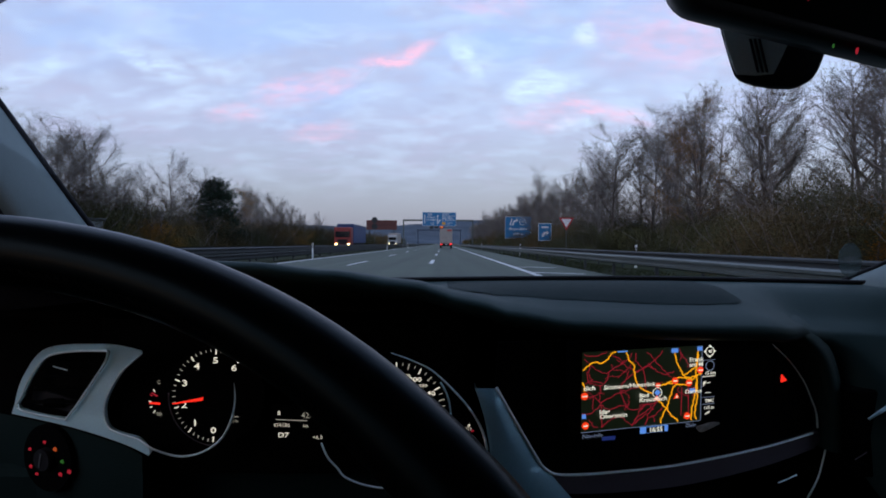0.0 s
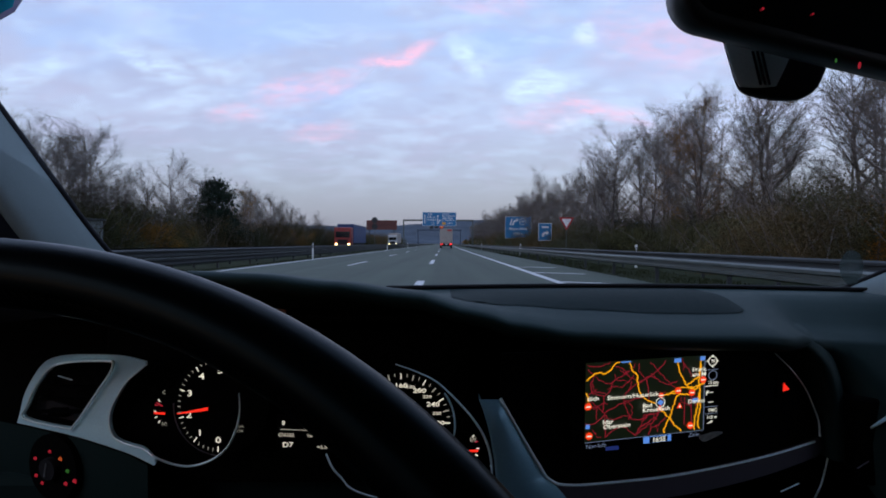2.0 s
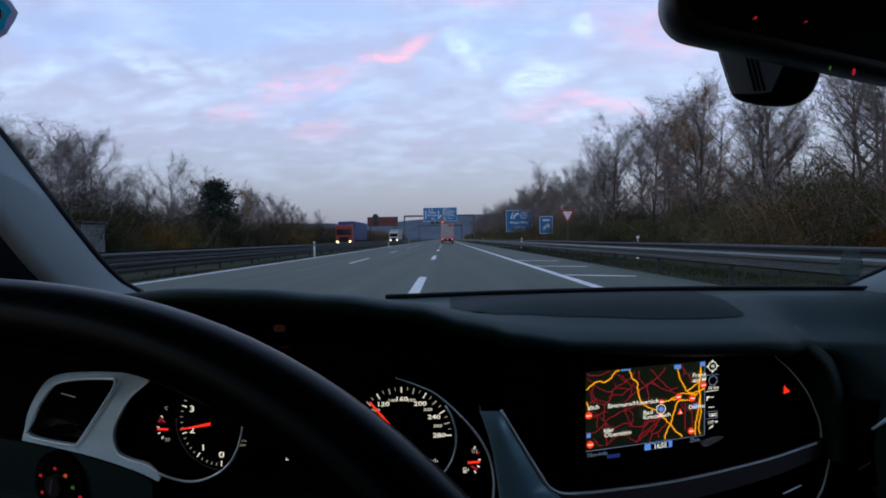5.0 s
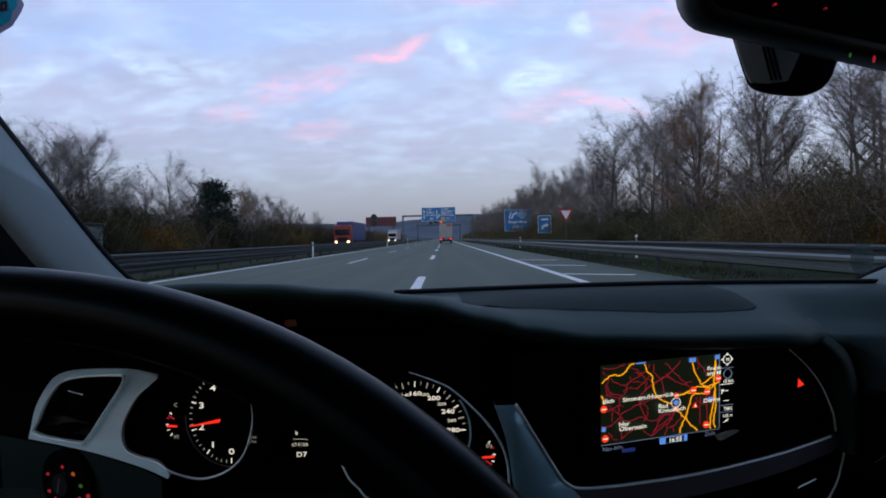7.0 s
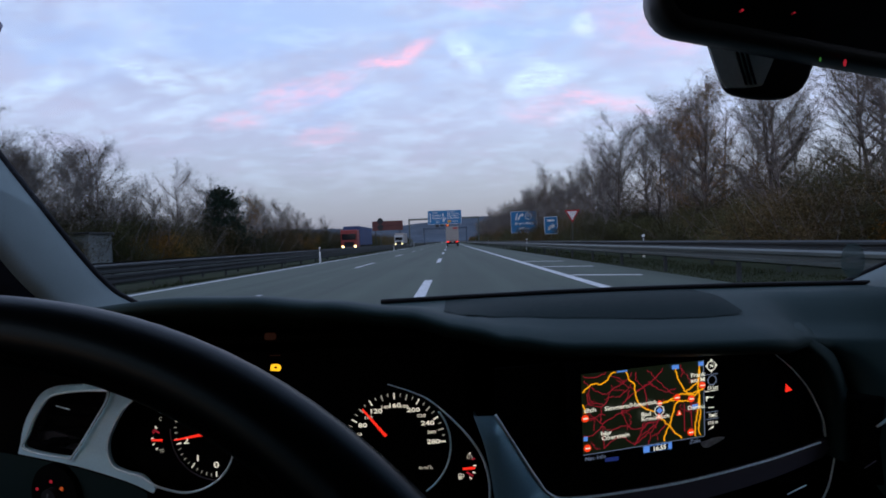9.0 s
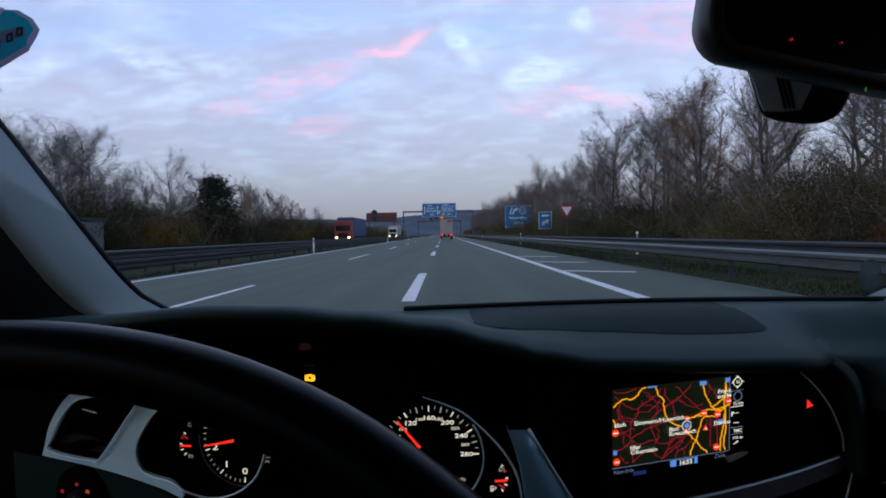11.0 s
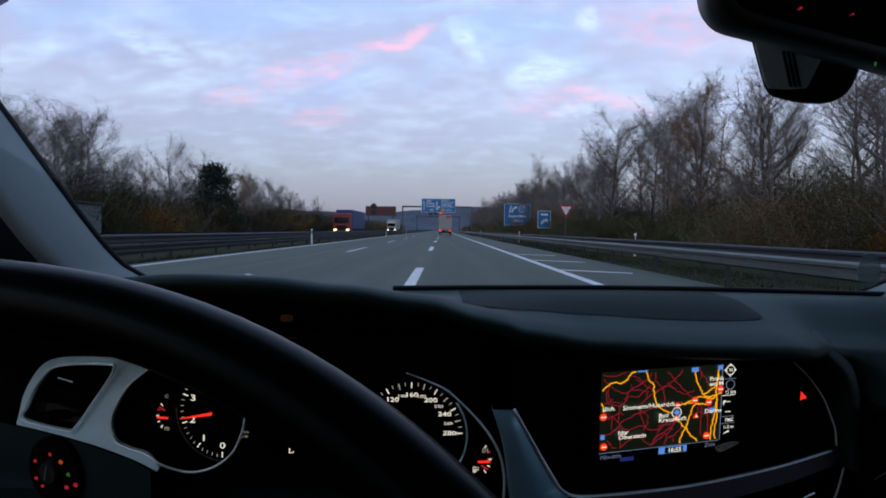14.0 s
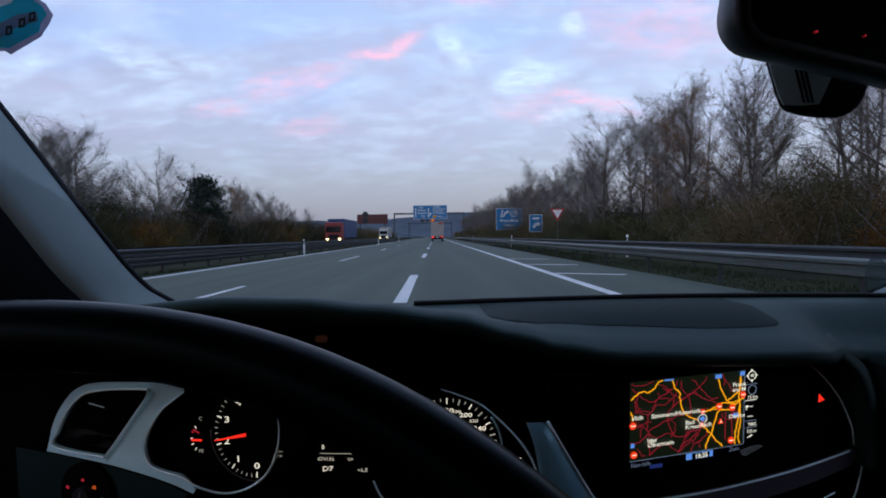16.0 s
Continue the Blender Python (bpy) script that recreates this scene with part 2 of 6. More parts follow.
def tarmac():
    m = mat("worn_asphalt", (0.058, 0.075, 0.056), 0.7, vary=0.14, grain=60, bump=0.05, big=0.35, spec=0.2)
    nt = m.node_tree
    N, L = nt.nodes.new, nt.links.new
    p = nt.nodes["Principled BSDF"]
    # wheel tracks and long patches along the lanes
    tc, mp, n = N("ShaderNodeTexCoord"), N("ShaderNodeMapping"), N("ShaderNodeTexNoise")
    mp.inputs["Scale"].default_value = (1.2, 0.02, 1)
    n.inputs["Scale"].default_value, n.inputs["Detail"].default_value = 1.0, 3
    L(tc.outputs["Object"], mp.inputs[0])
    L(mp.outputs[0], n.inputs["Vector"])
    r = N("ShaderNodeMapRange")
    r.inputs[1].default_value, r.inputs[2].default_value = 0.3, 0.7
    r.inputs[3].default_value, r.inputs[4].default_value = 0.72, 1.22
    L(n.outputs[0], r.inputs[0])
    old = p.inputs["Base Color"].links[0].from_socket
    v = N("ShaderNodeVectorMath")
    v.operation = "SCALE"
    L(old, v.inputs[0])
    L(r.outputs[0], v.inputs["Scale"])
    L(v.outputs[0], p.inputs["Base Color"])
    return m


M_ROAD = tarmac()
M_LINE = mat("road_paint", (0.55, 0.56, 0.56), 0.6, vary=0.22, grain=8, big=1.0)
M_GRASS = mat("verge_grass", (0.022, 0.028, 0.012), 0.95, vary=0.55, grain=3, big=0.25, bump=0.5, spec=0.1)
M_GRASS_BLADE = mat("withered_grass_blades", (0.028, 0.034, 0.014), 0.9, vary=0.5, grain=2, big=0.4, spec=0.1)
M_STEEL = mat("galvanised_steel", (0.10, 0.115, 0.108), 0.5, 0.55, vary=0.2, grain=6, big=0.7)
M_STEEL_DARK = mat("weathered_barrier_steel", (0.034, 0.038, 0.040), 0.65, 0.4, vary=0.25, grain=6, big=0.7)
M_POST_WHITE = mat("white_plastic_post", (0.75, 0.76, 0.74), 0.5, vary=0.12, grain=12)
M_BARK = mat("grey_brown_bark", (0.135, 0.116, 0.108), 0.9, vary=0.35, grain=9, bump=0.3, each=0.35, spec=0.1)
M_BIRCH = mat("pale_bark", (0.22, 0.20, 0.19), 0.9, vary=0.45, grain=5, each=0.2, spec=0.1)
M_TWIG = mat("bare_twigs", (0.163, 0.148, 0.138), 0.9, vary=0.35, grain=2, big=0.4, each=0.4, spec=0.1)
M_LEAF_BROWN = mat("withered_leaves", (0.110, 0.077, 0.034), 0.85, vary=0.45, grain=3, big=0.5, each=0.5, spec=0.1)
M_LEAF_OCHRE = mat("ochre_leaves", (0.28, 0.135, 0.022), 0.85, vary=0.4, grain=3, big=0.6, each=0.25, spec=0.1)
M_LEAF_GREEN = mat("dark_undergrowth_leaves", (0.053, 0.053, 0.022), 0.85, vary=0.5, grain=3, big=0.5, each=0.45, spec=0.1)
M_NEEDLE = mat("conifer_needles", (0.016, 0.026, 0.017), 0.9, vary=0.4, grain=4, big=0.8, spec=0.1)
M_CONCRETE = mat("weathered_concrete", (0.150, 0.165, 0.165), 0.9, vary=0.35, grain=8, big=1.2, bump=0.2, spec=0.1)
# woodland tone turned bluish to stand in for distance haze
M_HILL_HAZE = mat("hazy_wooded_hillside", (0.082, 0.100, 0.122), 1.0, vary=0.30, grain=0.02, big=0.004, spec=0.0)
M_SIGN_BLUE = mat("reflective_blue_sheet", (0.014, 0.165, 0.36), 0.45, vary=0.10, grain=2)
M_SIGN_WHITE = mat("reflective_white_sheet", (0.72, 0.74, 0.74), 0.45, vary=0.08, grain=2)
M_SIGN_YELLOW = mat("reflective_yellow_sheet", (0.75, 0.38, 0.02), 0.45, vary=0.08, grain=2)
M_SIGN_RED = mat("reflective_red_sheet", (0.42, 0.03, 0.035), 0.45, vary=0.1, grain=3)
M_SIGN_BROWN = mat("brown_board", (0.10, 0.028, 0.024), 0.6, vary=0.15, grain=1)
M_GANTRY = mat("blue_grey_steel", (0.075, 0.105, 0.150), 0.5, 0.2, vary=0.15, grain=3, big=0.5)
M_DISPLAY_BLACK = mat("matrix_display", (0.008, 0.008, 0.010), 0.5, vary=0.2, grain=8)
M_TRUCK_GREY = mat("truck_tarpaulin", (0.33, 0.30, 0.27), 0.6, vary=0.15, grain=1.2, big=0.3)
M_TRUCK_BLUE = mat("blue_tarpaulin", (0.015, 0.045, 0.14), 0.55, vary=0.15, grain=1.2, big=0.3)
M_CAB = mat("red_cab_paint", (0.26, 0.030, 0.026), 0.4, vary=0.1, grain=2)
M_CAB_WHITE = mat("white_cab_paint", (0.45, 0.46, 0.47), 0.4, vary=0.1, grain=2)
M_GLASS_DARK = mat("dark_glazing", (0.01, 0.012, 0.016), 0.08, vary=0.1, grain=2)
M_TYRE = mat("tyre", (0.012, 0.012, 0.012), 0.85, vary=0.3, grain=15)
M_TAIL = glow("tail_light", (1.0, 0.03, 0.03), 2.2)
M_HEAD = glow("headlight", (1.0, 0.78, 0.36), 5.0)


# ---------------------------------------------------------------- building helpers
def mesh_of(bm, name, material, smooth=False):
    me = bpy.data.meshes.new(name)
    bm.to_mesh(me)
    bm.free()
    me.materials.append(material)
    if smooth:
        me.polygons.foreach_set("use_smooth", [True] * len(me.polygons))
    return me


def raw_mesh(name, verts, faces, material, smooth=False):
    me = bpy.data.meshes.new(name)
    me.from_pydata(verts, [], faces)
    me.materials.append(material)
    if smooth:
        me.polygons.foreach_set("use_smooth", [True] * len(me.polygons))
    return me


def part(name, bm, material, parent, label="", smooth=False, at=None):
    me = mesh_of(bm, name, material, smooth) if isinstance(bm, bmesh.types.BMesh) else bm
    ob = new(name, me)
    ob.parent = parent
    if at is not None:
        ob.matrix_local = at
    if label:
        ob["label"] = label
    return ob


def thing(name, label, category, at=None, group="", kind=""):
    ob = new(name)
    ob.empty_display_size = 0.1
    if at is not None:
        ob.matrix_world = at
    return tagged(ob, label, category, group, kind)


def whole(name, bm, material, label, category, at=None, group="", kind="", smooth=False):
    me = mesh_of(bm, name, material, smooth) if isinstance(bm, bmesh.types.BMesh) else bm
    ob = new(name, me)
    if at is not None:
        ob.matrix_world = at
    return tagged(ob, label, category, group, kind)


def join(*bms):
    base = bmesh.new()
    for b in bms:
        me = bpy.data.meshes.new("tmp")
        b.to_mesh(me)
        b.free()
        base.from_mesh(me)
        bpy.data.meshes.remove(me)
    return base


def box(x0, y0, z0, x1, y1, z1, bevel=0.0, seg=2):
    bm = bmesh.new()
    bmesh.ops.create_cube(bm, size=1)
    for v in bm.verts:
        v.co = ((x0 + x1) / 2 + v.co.x * (x1 - x0), (y0 + y1) / 2 + v.co.y * (y1 - y0), (z0 + z1) / 2 + v.co.z * (z1 - z0))
    if bevel:
        bmesh.ops.bevel(bm, geom=bm.edges[:], offset=bevel, segments=seg, affect="EDGES", profile=0.5)
    return bm


def cylinder(p, q, r0, r1=None, n=12):
    p, q = Vector(p), Vector(q)
    bm = bmesh.new()
    bmesh.ops.create_cone(bm, cap_ends=True, segments=n, radius1=r0, radius2=r0 if r1 is None else r1, depth=(q - p).length)
    bm.transform(Matrix.Translation((p + q) / 2) @ (q - p).to_track_quat("Z", "Y").to_matrix().to_4x4())
    return bm


def curve_through(points, steps=8, closed=False):
    """Catmull-Rom points through a few control points."""
    P = [Vector(p) for p in points]
    n = len(P)
    res = []
    last = n if closed else n - 1
    for i in range(last):
        if closed:
            a, b, c, d = P[(i - 1) % n], P[i], P[(i + 1) % n], P[(i + 2) % n]
        else:
            a, b, c, d = P[max(i - 1, 0)], P[i], P[i + 1], P[min(i + 2, n - 1)]
        for k in range(steps):
            t = k / steps
            res.append(0.5 * (2 * b + (c - a) * t + (2 * a - 5 * b + 4 * c - d) * t * t + (3 * b - a - 3 * c + d) * t ** 3))
    if not closed:
        res.append(P[-1])
    return res


def tube(points, r, n=8, closed=False, squash=1.0, normal=None):
    """A rod of round section along points; r may change along it."""
    P = [Vector(p) for p in points]
    rs = r if isinstance(r, (list, tuple)) else [r] * len(P)
    verts, faces = [], []
    ref = Vector(normal) if normal else Vector((0.13, -1, 0.21))
    for i, p in enumerate(P):
        a = P[(i - 1) % len(P)] if closed or i else P[0]
        b = P[(i + 1) % len(P)] if closed or i < len(P) - 1 else P[-1]
        t = (b - a).normalized()
        u = t.cross(ref).normalized()
        w = t.cross(u).normalized()
        for k in range(n):
            g = 2 * math.pi * k / n
            verts.append(p + rs[i] * (math.cos(g) * u + squash * math.sin(g) * w))
    m = len(P)
    for i in range(m if closed else m - 1):
        for k in range(n):
            j, l = (i + 1) % m, (k + 1) % n
            faces.append((i * n + k, i * n + l, j * n + l, j * n + k))
    if not closed:
        faces.append(tuple(range(n))[::-1])
        faces.append(tuple((m - 1) * n + k for k in range(n)))
    bm = bmesh.new()
    vs = [bm.verts.new(v) for v in verts]
    for f in faces:
        bm.faces.new([vs[i] for i in f])
    bmesh.ops.recalc_face_normals(bm, faces=bm.faces[:])
    return bm


def plate(loop, depth, place=None, hole=None, bevel=0.0):
    """A flat piece cut to a loop (x, y), depth thick towards -z, with a hole if given; place maps (x, y, z) to its bent position."""
    bm = bmesh.new()
    for pts in (loop, hole):
        if not pts:
            continue
        vs = [bm.verts.new((p[0], p[1], 0)) for p in pts]
        for i in range(len(vs)):
            bm.edges.new((vs[i - 1], vs[i]))
    bmesh.ops.triangle_fill(bm, use_beauty=True, use_dissolve=False, edges=bm.edges[:], normal=(0, 0, 1))
    bmesh.ops.recalc_face_normals(bm, faces=bm.faces[:])
    got = bmesh.ops.extrude_face_region(bm, geom=bm.faces[:])
    for v in got["geom"]:
        if isinstance(v, bmesh.types.BMVert):
            v.co.z -= depth
    bmesh.ops.recalc_face_normals(bm, faces=bm.faces[:])
    if bevel:
        bmesh.ops.bevel(bm, geom=[e for e in bm.edges if e.calc_face_angle(0) > 1.0], offset=bevel, segments=1, affect="EDGES")
    if place:
        for v in bm.verts:
            v.co = place(*v.co)
    return bm


def disc(r, depth=0.001, n=32, cx=0.0, cy=0.0):
    return plate([(cx + r * math.cos(2 * math.pi * k / n), cy + r * math.sin(2 * math.pi * k / n)) for k in range(n)], depth)


def rounded(w, h, r, n=6):
    pts = []
    for cx, cy, a in ((w / 2 - r, h / 2 - r, 0), (-w / 2 + r, h / 2 - r, 90), (-w / 2 + r, -h / 2 + r, 180), (w / 2 - r, -h / 2 + r, 270)):
        pts += [(cx + r * math.cos(math.radians(a + 90 * k / n)), cy + r * math.sin(math.radians(a + 90 * k / n))) for k in range(n + 1)]
    return pts


def bar(x0, y0, x1, y1, w, depth=0.0004):
    """A thin straight stroke in the xy plane."""
    d = Vector((x1 - x0, y1 - y0)).normalized() * w / 2
    n = Vector((-d.y, d.x))
    return plate([(x0 + n.x, y0 + n.y), (x0 - n.x, y0 - n.y), (x1 - n.x, y1 - n.y), (x1 + n.x, y1 + n.y)], depth)


def stroke(points, w, depth=0.0003):
    """A flat polyline in the xy plane."""
    pts = curve_through([(x, y, 0) for x, y in points], 3)
    left, right = [], []
    for i, p in enumerate(pts):
        t = (pts[min(i + 1, len(pts) - 1)] - pts[max(i - 1, 0)]).normalized()
        n = Vector((-t.y, t.x, 0)) * w / 2
        left.append(p + n)
        right.append(p - n)
    bm = bmesh.new()
    a, b = [bm.verts.new(v) for v in left], [bm.verts.new(v) for v in right]
    for i in range(len(pts) - 1):
        bm.faces.new((a[i], b[i], b[i + 1], a[i + 1]))
    got = bmesh.ops.extrude_face_region(bm, geom=bm.faces[:])
    for v in got["geom"]:
        if isinstance(v, bmesh.types.BMVert):
            v.co.z -= depth
    bmesh.ops.recalc_face_normals(bm, faces=bm.faces[:])
    return bm


def lettering(text, size, material, parent, x, y, z=0.0, align="LEFT", bold=0.0, name="lettering", label="", squeeze=1.0):
    cu = bpy.data.curves.new("letters", "FONT")
    cu.body, cu.size, cu.align_x, cu.align_y, cu.offset = text, size, align, "CENTER", bold
    cu.resolution_u = 2
    tmp = new("letters_tmp", cu)
    me = bpy.data.meshes.new_from_object(tmp.evaluated_get(bpy.context.evaluated_depsgraph_get()))
    bpy.data.objects.remove(tmp)
    bpy.data.curves.remove(cu)
    me.materials.clear()
    me.materials.append(material)
    ob = part(name, me, material, parent, label)
    ob.matrix_local = Matrix.Translation((x, y, z)) @ Matrix.Diagonal((squeeze, 1, 1, 1))
    return ob


def limb_mesh(verts, faces, p, q, r0, r1, n=4):
    t = (q - p)
    if t.length < 1e-5:
        return
    t.normalize()
    u = t.cross(Vector((0.31, 0.95, 0.05)))
    if u.length < 0.05:
        u = t.cross(Vector((1, 0, 0)))
    u.normalize()
    w = t.cross(u)
    b = len(verts)
    for c, r in ((p, r0), (q, r1)):
        for k in range(n):
            a = 2 * math.pi * k / n
            verts.append(tuple(c + r * (math.cos(a) * u + math.sin(a) * w)))
    for k in range(n):
        l = (k + 1) % n
        faces.append((b + k, b + l, b + n + l, b + n + k))


# ---------------------------------------------------------------- cabin shell (structure)
def build_cabin():
    # roof lining ahead of and above the eye
    roof = box(-0.62, -1.30, 1.345, 1.10, 0.55, 1.375, 0.01)
    whole("ceiling", roof, M_LINING, "grey fabric headlining of the car roof", "car roof", kind="structure")
    floor = box(-0.66, -1.30, 0.24, 1.16, 1.20, 0.28)
    whole("floor", floor, M_CARPET, "black carpeted floor of the car cabin", "car floor", kind="structure")
    back = box(-0.66, -1.34, 0.28, 1.16, -1.30, 1.335)
    whole("wall_rear", back, M_CARPET, "dark rear wall of the car cabin", "car body", kind="structure")
    bulk = box(-0.66, 1.12, 0.28, 1.16, 1.16, 0.93)
    whole("wall_front", bulk, M_CARPET, "black bulkhead below the windscreen", "car body", kind="structure")
    for side, x0, x1, name in ((-1, -0.70, -0.66, "wall_left"), (1, 1.16, 1.20, "wall_right")):
        whole(name, box(x0, -1.30, 0.28, x1, 1.16, 0.88), M_CARPET, "dark door panel below the side window", "car door", kind="structure")
        # unseen panel, added to block side light that would brighten the steering wheel
        whole(name + "_quarter", box(x0, -1.30, 0.88, x1, -0.12, 1.335), M_CARPET, "unseen dark side panel added to keep light off the wheel", "car body", kind="structure")

    def pillar(name, pts, inward, label):
        """A windscreen pillar: rounded fabric-covered section swept along its edge, with a rubber seal."""
        p = thing(name, label, "windscreen pillar", kind="structure")
        edge = curve_through(pts, 8)
        # the inner side is coloured black to stand in for shade on the pillar
        for piece, prof, material, note in (
                ("pillar_cover", [(0.0, 0.0), (0.002, -0.016), (0.006, -0.034), (0.014, -0.052), (0.027, -0.066), (0.024, -0.040), (0.010, 0.012)], M_FABRIC, ""),
                ("inner_trim", [(0.022, -0.058), (0.036, -0.078), (0.062, -0.096), (0.10, -0.115), (0.15, -0.12), (0.12, 0.02), (0.03, 0.0)], M_CARPET, "inner side of the pillar, its shade coloured black")):
            sweep(p, edge, piece, prof, material, note, inward)
        part("rubber_seal", tube([e + Vector((inward * 0.001, 0.004, 0.0)) for e in edge], 0.0030, 6), M_RUBBER, p, "black rubber glass seal", True)

    def sweep(p, edge, piece, prof, material, note, inward):
        verts, faces, n = [], [], len(prof)
        for e in edge:
            for a, b in prof:
                verts.append(e + Vector((-inward * a, b, -0.10 * a)))
        for i in range(len(edge) - 1):
            for k in range(n):
                l = (k + 1) % n
                faces.append((i * n + k, i * n + l, (i + 1) * n + l, (i + 1) * n + k))
        me = raw_mesh(piece, verts, faces, material, True)
        bm = bmesh.new()
        bm.from_mesh(me)
        bmesh.ops.recalc_face_normals(bm, faces=bm.faces[:])
        bm.to_mesh(me)
        bm.free()
        part(piece, me, material, p, note)

    pillar("pillar_left", [(-0.205, 0.76, 0.982), (-0.2484, 0.75, 0.9933), (-0.279, 0.748, 1.0087), (-0.2945, 0.745, 1.0214), (-0.319, 0.74, 1.0532), (-0.374, 0.742, 1.1256), (-0.429, 0.745, 1.198), (-0.520, 0.745, 1.318), (-0.545, 0.745, 1.35)], 1,
           "light grey fabric windscreen pillar with black seal")
    pillar("pillar_right", [(0.560, 0.84, 0.975), (0.585, 0.82, 0.993), (0.640, 0.80, 1.030), (0.640, 0.72, 1.11), (0.60, 0.50, 1.29), (0.59, 0.45, 1.35)], -1,
           "light grey fabric windscreen pillar on the passenger side")


build_cabin()


def build_windscreen():
    m = bpy.data.materials.new("windscreen_glass")
    m.use_nodes = True
    nt = m.node_tree
    nt.nodes.clear()
    N, L = nt.nodes.new, nt.links.new
    out, mx, tr, gl, fr = N("ShaderNodeOutputMaterial"), N("ShaderNodeMixShader"), N("ShaderNodeBsdfTransparent"), N("ShaderNodeBsdfGlossy"), N("ShaderNodeFresnel")
    tr.inputs[0].default_value = (0.97, 0.985, 0.98, 1)
    gl.inputs["Roughness"].default_value, fr.inputs[0].default_value = 0.02, 1.35
    L(fr.outputs[0], mx.inputs[0])
    L(tr.outputs[0], mx.inputs[1])
    L(gl.outputs[0], mx.inputs[2])
    L(mx.outputs[0], out.inputs[0])
    verts, faces, nx, ny = [], [], 20, 8
    for j in range(ny + 1):
        t = j / ny
        for i in range(nx + 1):
            u = -1 + 2 * i / nx
            half = 0.62 + 0.06 * t
            verts.append((0.26 + u * half, 0.93 - 0.38 * t - 0.06 * u * u, 0.965 + 0.385 * t + 0.01 * math.sin(math.pi * t)))
    for j in range(ny):
        for i in range(nx):
            a = j * (nx + 1) + i
            faces.append((a, a + 1, a + nx + 2, a + nx + 1))
    ob = whole("window_front", raw_mesh("window_front", verts, faces, m, True), m, "clear curved car windscreen above the dashboard", "windscreen", kind="structure")
    ob.visible_shadow = False


build_windscreen()


# ---------------------------------------------------------------- dashboard
def hood_height(x):
    """Height of the dashboard's front lip across the car: high over the instruments, lower over the screen."""
    knots = [(-0.70, 0.985), (-0.30, 1.008), (-0.16, 1.019), (-0.10, 1.017), (-0.03, 1.010), (0.04, 1.001), (0.10, 0.986), (0.135, 0.976),
             (0.19, 0.968), (0.285, 0.965), (0.358, 0.965), (0.40, 0.960), (0.46, 0.949), (0.55, 0.946), (0.80, 0.942), (1.20, 0.94)]
    for (xa, za), (xb, zb) in zip(knots, knots[1:]):
        if xa <= x <= xb:
            t = (x - xa) / (xb - xa)
            return za + (zb - za) * t * t * (3 - 2 * t)
    return knots[-1][1]


def smooth(t):
    t = max(0.0, min(1.0, t))
    return t * t * (3 - 2 * t)


COWL = [(0.372, 0.6420, 0.9590), (0.386, 0.6540, 0.9565), (0.401, 0.6620, 0.9525), (0.4140, 0.6670, 0.9464), (0.4280, 0.6714, 0.9348), (0.4385, 0.6742, 0.9225), (0.4450, 0.6759, 0.9080),
        (0.4495, 0.6771, 0.8917), (0.4530, 0.6779, 0.8715), (0.4550, 0.6784, 0.8508), (0.4552, 0.6785, 0.8300)]


